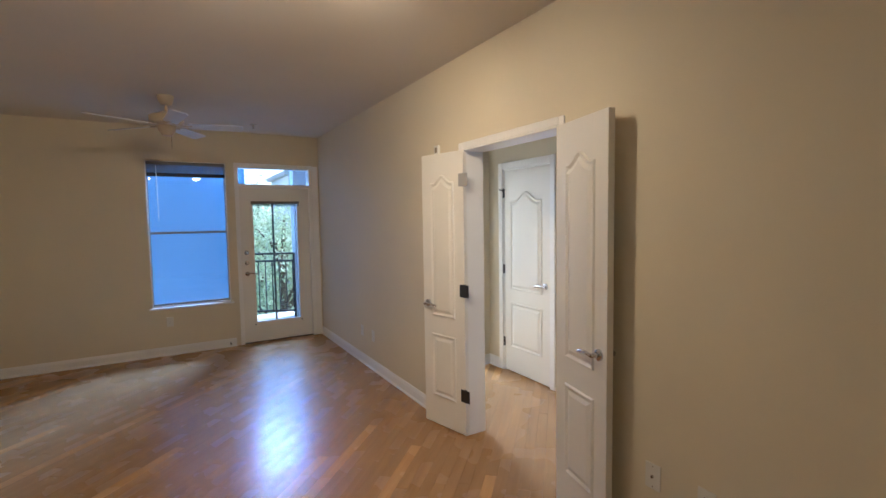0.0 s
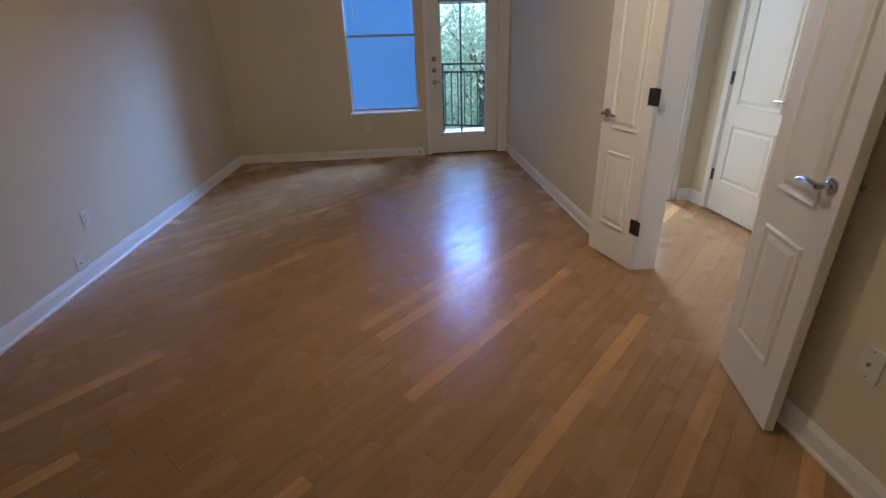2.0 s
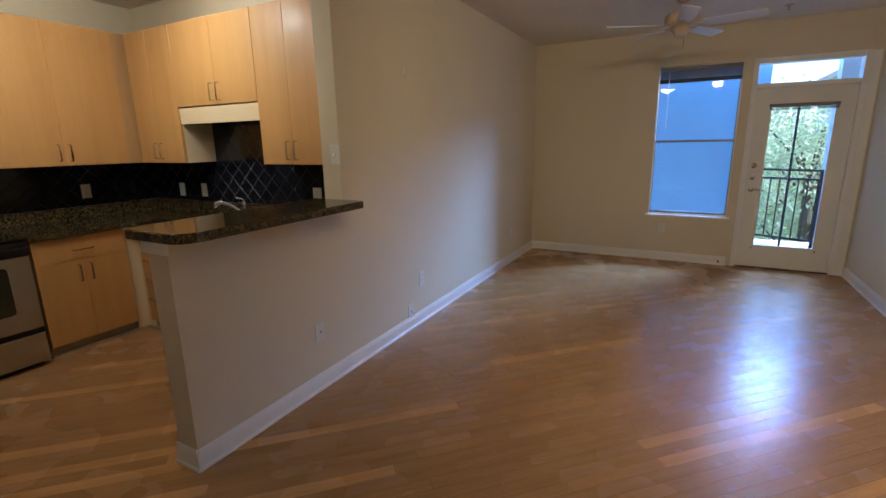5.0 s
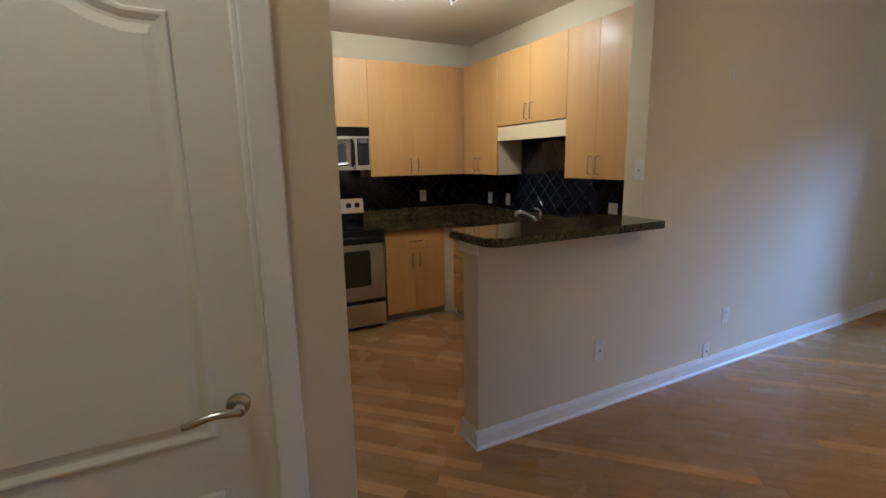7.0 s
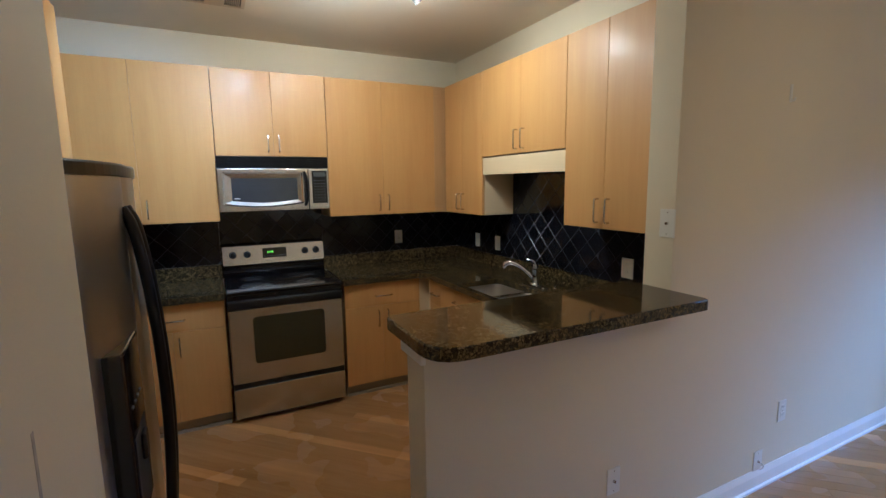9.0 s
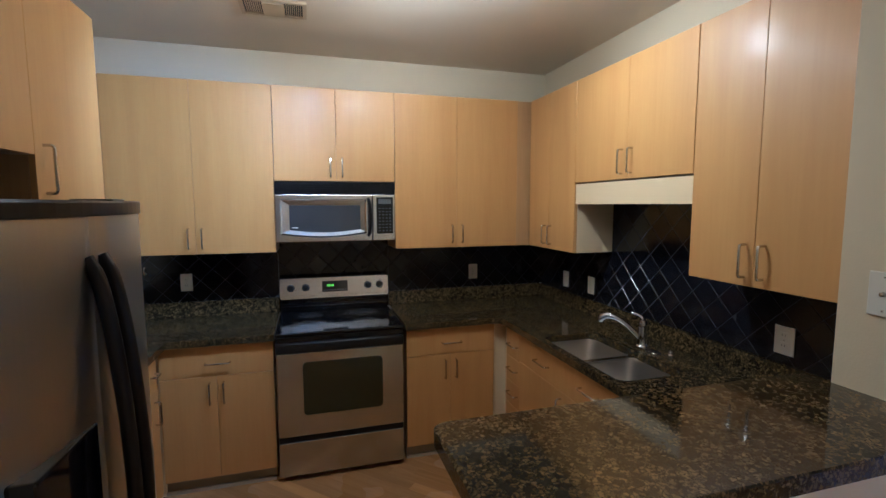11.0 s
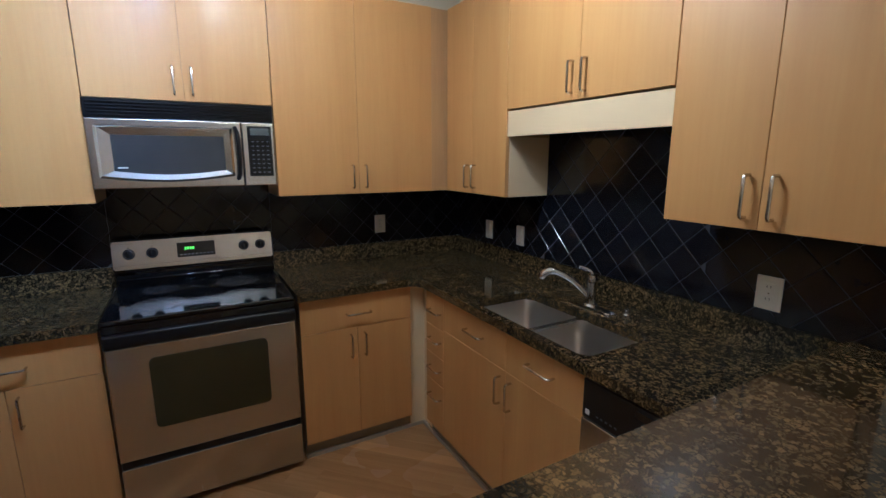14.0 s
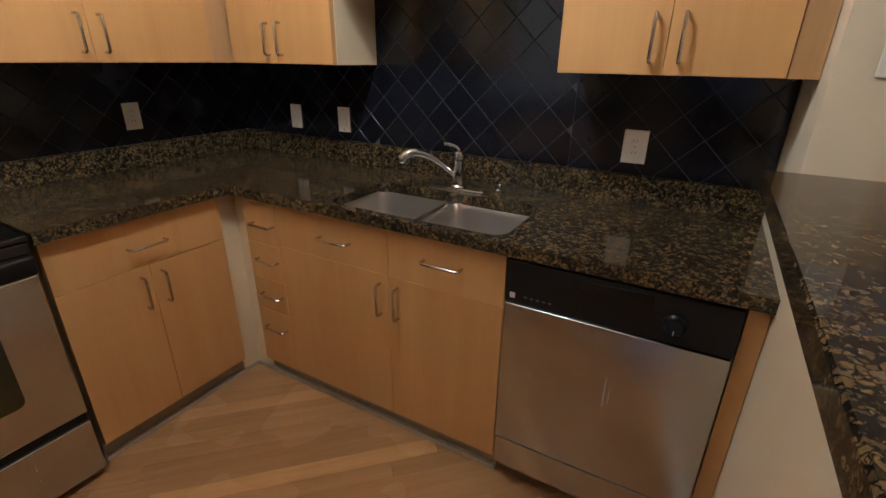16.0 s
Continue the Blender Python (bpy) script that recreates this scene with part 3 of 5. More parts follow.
P7 = [(0.125, 0.642, 0.865, 1.80, 0.085), (0.125, 0.642, 0.24, 0.722, 0)]
closet = door_leaf("door_3", pose(PX - 0.020, PD[0] + 0.004, 0, 0, 0, 90), 0.767, 2.03, "white moulded coat closet door, closed", P7, sides=(-1,), depth=0.6)
lever(closet, 0.767 - 0.075, 0.935, -1, 0.0175, -1, NICKEL)
part("latch_plate", bx(0.762, 0.770, -0.020, -0.006, 0.915, 0.985, bevel=0.001), BRONZE, closet, "dark latch plate")
hallc = door_leaf("door_4", pose(HALLX + 0.022, 4.052, 0, 0, 0, -90), 0.668, 2.04, "white moulded hall closet door, closed", [(0.10, 0.555, 0.85, 1.74, 0.085), (0.10, 0.555, 0.26, 0.718, 0)], sides=(-1,))
lever(hallc, 0.605, 0.935, -1, 0.0175, -1)
hinges(hallc, (0.30, 1.05, 1.82), 0.0, -0.022, 0.016)
tube_stop = tube([(0.0, -0.03, 1.845), (-0.005, -0.075, 1.855)], 0.006, 8)
part("door_stop", tube_stop, BRONZE, hallc, "dark hinge-pin door stop")

# balcony door with its glass, frame and transom
bdoor = thing("door_5", pose(0.835, 6.690, 0), "white balcony door with tall glass and raised blind, closed", "door")
GX0, GX1, GZ0, GZ1 = 0.155, 0.715, 0.265, 1.825
slab = bmesh.new()
for r in ((0, GX0, -0.022, 0.022, 0.012, 2.0), (GX1, 0.868, -0.022, 0.022, 0.012, 2.0), (GX0, GX1, -0.022, 0.022, 0.012, GZ0), (GX0, GX1, -0.022, 0.022, GZ1, 2.0)):
    box(slab, *r)
part("slab", slab, WHITE, bdoor)
bead = bmesh.new()
for r in ((GX0 - 0.022, GX0 + 0.004, -0.034, -0.0225, GZ0 - 0.022, GZ1 + 0.022), (GX1 - 0.004, GX1 + 0.022, -0.034, -0.0225, GZ0 - 0.022, GZ1 + 0.022),
          (GX0 + 0.004, GX1 - 0.004, -0.034, -0.0225, GZ0 - 0.022, GZ0 + 0.004), (GX0 + 0.004, GX1 - 0.004, -0.034, -0.0225, GZ1 - 0.004, GZ1 + 0.022)):
    box(bead, *r)
part("glass_bead", bead, WHITE, bdoor)
bp_ = part("pane", bx(GX0, GX1, -0.003, 0.003, GZ0, GZ1), PANE, bdoor)
bp_.visible_shadow = False
part("screen_bar", bx(0.40, 0.422, 0.030, 0.045, GZ0 - 0.02, GZ1), RAILM, bdoor, "thin black upright bar behind the glass")
hr = part("blind", bx(GX0 - 0.02, GX1 + 0.022, -0.062, -0.036, 1.795, 1.832, bevel=0.004), BLINDM, bdoor, "raised dark mini blind")
for k in range(5):
    part("slat", bx(GX0 - 0.014, GX1 + 0.016, -0.060, -0.038, 1.768 + 0.0055 * k, 1.771 + 0.0055 * k), BLINDD, hr)
for zz in (1.175, 1.045):
    part("deadbolt", lathe([(0.030, 0), (0.030, 0.008), (0.024, 0.014), (0.012, 0.016), (0.011, 0.03)], 20, axis="y"), NICKEL, bdoor, "round deadbolt of satin metal", pose(0.065, -0.022, zz), smooth=True)
lever(bdoor, 0.065, 0.905, -1, 0.022, 1, NICKEL)
for sx in (0.14, 0.73):
    part("screw_cap", lathe([(0.009, 0), (0.008, 0.006)], 10, axis="y"), BRONZE, bdoor, "small dark bumper", pose(sx, -0.022, 0.235))
part("threshold", bx(-0.03, 0.90, -0.05, 0.07, 0.0, 0.012, bevel=0.003), BRONZE, bdoor, "dark metal threshold")
casing("trim_balcony_door", [(OD[0] - 0.01, 0.832, YW - 0.012, 6.76, 0, 2.31), (1.706, OD[1] + 0.01, YW - 0.012, 6.76, 0, 2.31), (0.832, 1.706, YW - 0.012, 6.76, 2.25, 2.31), (0.832, 1.706, YW - 0.004, 6.76, 2.003, 2.048)], "white frame of balcony door and transom")
casing("trim_balcony_casing", [(1.755, 1.83, YW - 0.010, YW - 0.001, 0, 2.30)], "painted board between door and corner")
tw = part("window_2", bx(0.832, 1.706, 6.700, 6.706, 2.048, 2.25), PANE)
tagged(tw, "clear transom pane over the balcony door", "window", kind="structure")
tw.visible_shadow = False

# double-hung window
win = thing("window_1", pose(OW[0], 6.66, OW[2]), "double-hung window with raised grey mini blind", "window")
win["kind"] = "structure"
ww, wh = OW[1] - OW[0], OW[3] - OW[2]
fr = bmesh.new()
for r in ((0, 0.012, 0.0, 0.10, 0, wh), (ww - 0.012, ww, 0.0, 0.10, 0, wh), (0.012, ww - 0.012, 0.0, 0.10, 0, 0.022), (0.012, ww - 0.012, 0.0, 0.10, wh - 0.022, wh)):
    box(fr, *r)
part("window_frame", fr, TRIM, win)
part("window_sill", bx(-0.03, ww + 0.03, -0.05, 0.02, -0.018, 0.004, bevel=0.004), TRIM, win)
mid = 0.885
for nm, z0, z1, yy in (("lower_sash", 0.022, mid + 0.012, 0.030), ("upper_sash", mid - 0.012, wh - 0.022, 0.060)):
    sb = bmesh.new()
    for r in ((0.012, 0.022, yy - 0.012, yy + 0.012, z0, z1), (ww - 0.022, ww - 0.012, yy - 0.012, yy + 0.012, z0, z1), (0.022, ww - 0.022, yy - 0.012, yy + 0.012, z0, z0 + 0.022), (0.022, ww - 0.022, yy - 0.012, yy + 0.012, z1 - 0.026, z1)):
        box(sb, *r)
    s = part("sash", sb, SASH, win, "grey sash")
    g = part("pane", bx(0.022, ww - 0.022, yy - 0.002, yy + 0.002, z0 + 0.022, z1 - 0.026), PANE, s)
    g.visible_shadow = False
blind = part("blind", bx(0.012, ww - 0.012, -0.030, 0.004, wh - 0.050, wh - 0.012, bevel=0.003), BLINDM, win, "raised grey mini blind")
for k in range(14):
    part("slat", bx(0.016, ww - 0.016, -0.028, 0.000, wh - 0.138 + k * 0.006, wh - 0.1352 + k * 0.006), BLINDM, blind)
part("bottom_rail", bx(0.014, ww - 0.014, -0.029, 0.001, wh - 0.185, wh - 0.142, bevel=0.004), BLINDD, blind)
part("wand", tube([(0.11, -0.032, wh - 0.06), (0.115, -0.032, wh - 0.70)], 0.004, 8), PLASTIC, blind)

# ---- balcony and outdoors ----
setting("balcony_floor", boxes((-3.0, 3.4, 6.80, 8.75, -0.20, -0.04)), CONCRETE, "grey concrete balcony floor", "floor")
# unseen slab, its depth set by how much sky light should get in
setting("balcony_ceiling", boxes((-3.0, 3.4, 6.80, 7.75, 2.75, 2.95)), PALEB, "unseen pale slab added over the balcony to limit the sky's light", "ceiling")
setting("balcony_wall", boxes((-3.0, 1.15, 8.45, 8.75, -0.2, 6.0), (-3.1, -2.9, 6.8, 8.75, -0.2, 6.0)), STUCCO, "blue-grey stucco wall across the balcony", "wall")
# the return at x 3.3 is unseen, added to block light from the side
setting("balcony_side_wall", boxes((1.84, 3.6, 8.12, 8.34, -0.2, 3.4), (3.3, 3.6, 6.8, 8.12, -0.2, 3.4)), PALEB, "pale wall closing the balcony beside the railing", "wall")
rail = thing("balcony_railing", pose(1.15, 8.50, -0.04, 0, 0, -24), "dark metal balcony railing with upright bars", "railing")
for z in (0.10, 0.94, 1.06):
    part("rail", bx(0, 0.76, -0.018, 0.018, z, z + 0.030, bevel=0.003, seg=1), RAILM, rail)
for k in range(7):
    part("baluster", bx(0.05 + 0.11 * k, 0.066 + 0.11 * k, -0.008, 0.008, 0.13, 0.94), RAILM, rail)
for px in (0.0, 0.725):
    part("post", bx(px, px + 0.035, -0.02, 0.02, 0.0, 1.06), RAILM, rail)
setting("ground", boxes((-400, 400, -400, 400, -3.6, -3.4)), LAWN, "lawn below the building")


def tree(at, height, spread_r, seed, label):
    rng = random.Random(seed)
    tr = thing("tree", pose(*at), label, "tree", "trees beyond the balcony")
    bm = tube([(0, 0, -0.1), (0.1, 0.05, height * 0.3), (0.0, 0.1, height * 0.7), (0.1, 0, height * 0.95)], [0.16, 0.13, 0.08, 0.03], 9)
    tips = []
    for k in range(16):
        a, z0 = rng.uniform(0, 6.28), rng.uniform(0.25, 0.85) * height
        r = spread_r * rng.uniform(0.5, 1.0) * (1.15 - z0 / height * 0.6)
        tip = Vector((math.cos(a) * r, math.sin(a) * r, z0 + rng.uniform(0.2, 1.0)))
        tube([(0.05, 0.05, z0 - 0.2), tip * 0.5 + Vector((0, 0, z0 * 0.48)), tip], [0.05, 0.03, 0.01], 6, bm=bm)
        tips += [tip, tip * 0.75 + Vector((0, 0, z0 * 0.25))]
    part("trunk", bm, BARK, tr)
    leaves = bmesh.new()
    for tip in tips:
        for _ in range(125):
            c = tip + Vector([rng.gauss(0, 0.42) for _ in range(3)])
            s = rng.uniform(0.035, 0.08)
            u = Vector([rng.uniform(-1, 1) for _ in range(3)]).normalized()
            v = u.orthogonal().normalized()
            n = u.cross(v)
            q = [c - u * s, c + v * s * 0.5 + n * s * 0.15, c + u * s, c - v * s * 0.5 + n * s * 0.15]
            leaves.faces.new([leaves.verts.new(p) for p in q])
    part("crown", leaves, LEAF, tr)


for i, (tx, ty, th, sr) in enumerate(((2.5, 12.5, 5.4, 1.7), (4.3, 14.0, 5.6, 2.0), (1.3, 16.5, 5.8, 2.0), (5.5, 17.5, 6.0, 2.4), (3.0, 19.5, 6.2, 2.4), (2.9, 14.5, 5.0, 1.7))):
    tree((tx, ty, -3.4), th, sr, 30 + i, "leafy green tree standing beyond the balcony")
house = thing("apartment_building", pose(-2, 30, -3.4), "pale neighbouring building far behind the trees", "building")
part("wall", boxes((0, 4.5, 0, 6, 0, 9), (9, 22, 2, 8, 0, 8)), PALEB, house)
for wx in (0.8, 2.8, 10.5, 13.5, 16.5):
    for wz in (1.2, 4.2):
        wn = part("window", bx(wx, wx + 1.0, -0.05 if wx < 5 else 1.95, 0.02 if wx < 5 else 2.02, wz, wz + 1.5), BLACKG, house)
part("roof", boxes((-0.3, 4.8, -0.3, 6.3, 9, 9.3), (8.7, 22.3, 1.7, 8.3, 8, 8.3)), CONCRETE, house)


# ---- kitchen: cabinets ----
def pull(parent, x, z, length, upright, face=0.0):
    """A bent bar handle standing off a front that faces -y."""
    a = length / 2
    if upright:
        pts = [(x, face, z - a), (x, face - 0.030, z - a), (x, face - 0.030, z + a), (x, face, z + a)]
    else:
        pts = [(x - a, face, z), (x - a, face - 0.030, z), (x + a, face - 0.030, z), (x + a, face, z)]
    p0, p1, p2, p3 = (Vector(p) for p in pts)
    d = (p2 - p1).normalized() * 0.010
    q = Vector((0, 0.010, 0))
    row = [p0, p1 + q, p1 + q * 0.3 + d * 0.3, p1 + d, p2 - d, p2 + q * 0.3 - d * 0.3, p2 + q, p3]
    return part("handle", tube(row, 0.0052, 8), NICKEL, parent, "bent satin metal handle", smooth=True)


def cabinet(name, m, w, z0, z1, depth, fronts, label, category="kitchen cabinet", side_mat=None, group="", toe=0.0, low=0.0):
    """Local frame: x along the front, the front plane at y = 0, the wall at y = depth.
    fronts: (x0, x1, z0, z1, kind, (handle x, handle z, length, upright) or None)."""
    c = thing(name, m, label, category, group)
    if toe:
        b = boxes((0.001, w - 0.001, 0.020, depth, toe, low or z1), (0.001, w - 0.001, 0.055, depth, 0.0, toe))
    else:
        b = boxes((0.001, w - 0.001, 0.020, depth, z0, z1))
    part("body", b, side_mat or MAPLEIN, c)
    for x0, x1, a, b_, kind, hd in fronts:
        f = part(kind, bx(x0 + 0.0008, x1 - 0.0008, 0.0, 0.019, a + 0.0008, b_ - 0.0008, bevel=0.0012, seg=1), MAPLE, c)
        if hd:
            pull(f, *hd)
    return c


UT, UB = 2.395, 1.362
HU = 0.122


def pair(w, z0, z1, seam=None, hz=None):
    s = seam or w / 2
    hz = hz or z0 + 0.095
    return [(0, s, z0, z1, "door", (s - 0.037, hz, HU, True)), (s, w, z0, z1, "door", (s + 0.037, hz, HU, True))]


FU = "upper wall cabinets"
# range wall, fronts facing +x
XU, YU = -3.93, 2.732
def on_range(y, x=XU):
    return pose(x, y, 0, 0, 0, 90)


cabinet("wall_cabinet", on_range(0.062), 0.911, UB, UT, 0.335, pair(0.911, UB, UT, 0.455), "maple two-door wall cabinet above the granite counter", group=FU)
cabinet("wall_cabinet", on_range(0.975), 0.760, 1.812, UT, 0.335, pair(0.760, 1.812, UT, 0.380, 1.90), "short maple two-door wall cabinet over the microwave", group=FU)
cabinet("wall_cabinet", on_range(1.737), 0.893, UB, UT, 0.335, pair(0.893, UB, UT, 0.435), "maple two-door wall cabinet beside the microwave", group=FU)
part_fill = boxes((-1.848, XL - 0.142, YU + 0.006, YS - 0.012, UB - 0.006, UT), (XS + 0.001, XU - 0.012, 2.632, 2.745, UB, UT), (XS + 0.001, XU - 0.018, YF + 0.001, 0.060, UB, UT))
setting("trim_cabinet_corner", part_fill, MAPLEIN, "maple filler strip in the cabinet corner", "cabinet filler")
# sink wall, fronts facing -y
def on_sink(x, y=YU):
    return pose(x, y, 0)


cabinet("wall_cabinet", on_sink(-3.925), 0.592, UB, UT, YS - YU, pair(0.592, UB, UT, 0.280), "narrow maple two-door wall cabinet in the corner", group=FU)
sc = cabinet("wall_cabinet", on_sink(-3.331), 0.895, 1.790, UT, YS - YU, pair(0.895, 1.790, UT, 0.470, 1.880), "short maple two-door wall cabinet over the sink", group=FU)
cabinet("wall_cabinet", on_sink(-2.434), 0.585, UB - 0.006, UT, YS - YU, pair(0.585, UB - 0.006, UT, 0.297), "maple two-door wall cabinet beside the bar", group=FU)
part("valance", bx(0.001, 0.894, 0.006, 0.026, 1.662, 1.782, bevel=0.001, seg=1), CREAMP, sc, "cream light valance")
ls = tagged(part("trim_cabinet_side", boxes((-3.3325, -3.3290, YU + 0.022, YS - 0.012, UB, 1.661)), CREAMP), "cream end panel beside the sink opening", "cabinet panel", kind="structure")
# over the refrigerator, fronts facing +y
YC = 0.375
fc = cabinet("wall_cabinet", pose(-1.722, YC, 0, 0, 0, 180), 0.855, 1.815, UT, YC - YF, pair(0.855, 1.815, UT, 0.455, 1.908), "deep maple two-door cabinet over the refrigerator", group=FU)
cabinet("wall_cabinet", pose(-2.577, YC, 0, 0, 0, 180), 0.485, 1.45, UT, YC - YF, [(0, 0.485, 1.45, UT, "door", (0.05, 1.775, HU + 0.03, True))], "single-door maple wall cabinet beside the refrigerator", group=FU)

# base cabinets
BT, XB, YB = 0.872, -3.655, 2.408
FB = "base cabinets"
DR = 0.690


def base(name, m, w, depth, label, seam=None, one_drawer=True, low=0.0):
    s = seam or w / 2
    fr = [(0, s, 0.088, DR, "door", (s - 0.037, DR - 0.098, HU, True)), (s, w, 0.088, DR, "door", (s + 0.037, DR - 0.098, HU, True))]
    if one_drawer:
        fr.insert(0, (0, w, DR, BT - 0.006, "drawer", (w / 2, 0.768, 0.13, False)))
    else:
        fr = [(0, s, DR, BT - 0.006, "drawer", (s / 2 + 0.03, 0.776, 0.138, False)), (s, w, DR, BT - 0.006, "drawer", (s + (w - s) / 2, 0.784, 0.138, False))] + fr
    return cabinet(name, m, w, 0.0, BT, depth, fr, label, group=FB, toe=0.088, low=low)


base("base_cabinet", pose(XB, 0.354, 0, 0, 0, 90), 0.600, XB - XS, "maple base cabinet with a drawer and two doors", 0.29)
base("base_cabinet", pose(XB, 1.748, 0, 0, 0, 90), 0.600, XB - XS, "maple base cabinet with a drawer and two doors", 0.292)
stack = [(0, 0.190, a, b, "drawer", (0.110, c, 0.115, False)) for a, b, c in ((0.088, 0.362, 0.283), (0.362, 0.518, 0.446), (0.518, 0.678, 0.608), (0.678, 0.866, 0.766))]
cabinet("base_cabinet", pose(-3.582, YB, 0), 0.190, 0, BT, YS - YB, stack, "narrow maple base cabinet of four drawers", group=FB, toe=0.088)
base("base_cabinet", pose(-3.390, YB, 0), 0.960, YS - YB, "maple sink base cabinet with two false drawers", 0.530, one_drawer=False, low=0.66)
cabinet("base_cabinet", pose(-2.70, 0.372, 0, 0, 0, 180), 0.86, 0.0, BT, 0.372 - YF, [(0, 0.86, DR, BT - 0.006, "drawer", (0.80, 0.775, 0.07, False)), (0, 0.86, 0.088, DR, "door", (0.80, DR - 0.12, HU, True))], "maple base cabinet beside the refrigerator", group=FB, toe=0.088)
setting("trim_base_corner", boxes((XS + 0.30, XB - 0.025, 2.350, YS - 0.01, 0.0, BT), (XB - 0.025, -3.584, YB + 0.035, YS - 0.01, 0.0, BT), (XS + 0.3, XB - 0.025, YF + 0.01, 0.352, 0.0, BT), (XB - 0.025, -3.562, YF + 0.01, 0.330, 0.0, BT)), CREAMP, "pale filler strips in the cabinet corner", "cabinet filler")
setting("trim_dishwasher_end", boxes((-1.826, XL - 0.142, YB + 0.004, YS - 0.01, 0.0, BT)), MAPLE, "maple end panel beside the dishwasher", "cabinet panel")
kick = boxes((XB - 0.054, XB - 0.036, 1.748, 2.43, 0, 0.086), (-3.69, -2.43, YB + 0.036, YB + 0.054, 0, 0.086), (XB - 0.054, XB - 0.036, 0.35, 0.943, 0, 0.086))
setting("baseboard_cabinets", kick, KICK, "grey-brown toe board under the base cabinets", "baseboard")
shoe = boxes((XB - 0.036, XB - 0.022, 1.748, 2.428, 0, 0.020), (-3.680, -2.43, YB + 0.022, YB + 0.036, 0, 0.020), (XB - 0.036, XB - 0.022, 0.35, 0.943, 0, 0.020))
setting("trim_shoe", shoe, material("pale_shoe", (0.40, 0.34, 0.25), 0.5), "pale quarter-round at the toe board", "baseboard")


# ---- worktops, splash and bar ----
def rounded(pts, radii, n=6):
    out = []
    m = len(pts)
    for i in range(m):
        p, a, b = Vector(pts[i]), Vector(pts[i - 1]), Vector(pts[(i + 1) % m])
        r = radii[i]
        if not r:
            out.append(tuple(p))
            continue
        s, e = p + (a - p).normalized() * r, p + (b - p).normalized() * r
        for k in range(n + 1):
            u = k / n
            q = s * (1 - u) ** 2 + p * 2 * u * (1 - u) + e * u * u
            out.append((q.x, q.y))
    return out


XC, YCT, ZC0, ZC1 = -3.628, 2.382, 0.874, 0.912
SX0, SX1, SY0, SY1 = -3.140, -2.452, 2.425, 2.760      # sink cut-out
top = bmesh.new()
slab_rows = [(XS + 0.001, XC, 1.738, YCT), (XS + 0.001, SX0, YCT, YS - 0.001), (SX0, SX1, YCT, SY0), (SX0, SX1, SY1, YS - 0.001), (SX1, XL - 0.141, YCT, YS - 0.001)]
for x0, x1, y0, y1 in slab_rows:
    box(top, x0, x1, y0, y1, ZC0, ZC1)
# eased corner where the two runs meet
b = prism([(XC, YCT), (XC, YCT - 0.06), (XC + 0.018, YCT - 0.018), (XC + 0.06, YCT)], ZC0, ZC1)
me_ = bpy.data.meshes.new("tmp"); b.to_mesh(me_); b.free(); top.from_mesh(me_)
for cx, cy, sx, sy in ((SX0, SY0, 1, 1), (SX1, SY0, -1, 1), (SX0, SY1, 1, -1), (SX1, SY1, -1, -1)):
    rr = 0.050
    arc = [(cx + sx * rr * (1 - math.sin(a)), cy + sy * rr * (1 - math.cos(a))) for a in [k * math.pi / 16 for k in range(9)]]
    for p0, p1 in zip(arc, arc[1:]):
        b = prism([(cx, cy), p0, p1] if sx * sy > 0 else [(cx, cy), p1, p0], ZC0, ZC1)
        b.to_mesh(me_); b.free(); top.from_mesh(me_)
bmesh.ops.remove_doubles(top, verts=top.verts, dist=0.0005)
wt = thing("worktop", pose(0, 0, 0), "dark brown granite worktop with the undermount sink", "worktop")
part("slab", top, GRANITE, wt)
part("splash", boxes((XS + 0.001, XS + 0.022, 1.738, YS - 0.022, ZC1 + 0.001, 1.012), (XS + 0.022, XL - 0.142, YS - 0.022, YS - 0.001, ZC1 + 0.001, 1.012)), GRANITE, wt, "granite upstand")
wt2 = thing("worktop", pose(0, 0, 0), "dark granite worktop turning the corner by the refrigerator", "worktop")
part("slab", boxes((XS + 0.001, XC, 0.40, 0.962, ZC0, ZC1), (XS + 0.001, -2.69, YF + 0.001, 0.40, ZC0, ZC1)), GRANITE, wt2)
part("splash", boxes((XS + 0.001, XS + 0.022, YF + 0.022, 0.962, ZC1 + 0.001, 1.012), (XS + 0.001, -2.69, YF + 0.001, YF + 0.022, ZC1 + 0.001, 1.012)), GRANITE, wt2, "granite upstand")
barb = prism(rounded([(-1.858, 1.437), (-1.458, 1.437), (-1.458, 2.612), (-1.858, 2.612)], [0.035, 0.11, 0.03, 0]), 1.108, 1.150, chamfer=0.005)
bar = thing("bar_top", pose(0, 0, 0), "polished brown granite bar top on the half wall", "bar top")
part("slab", barb, GRANITE, bar)
part("underlay", boxes((-1.800, -1.585, 1.480, 2.600, 1.1055, 1.1078)), MAPLEIN, bar, "thin wood underlay on the half wall")


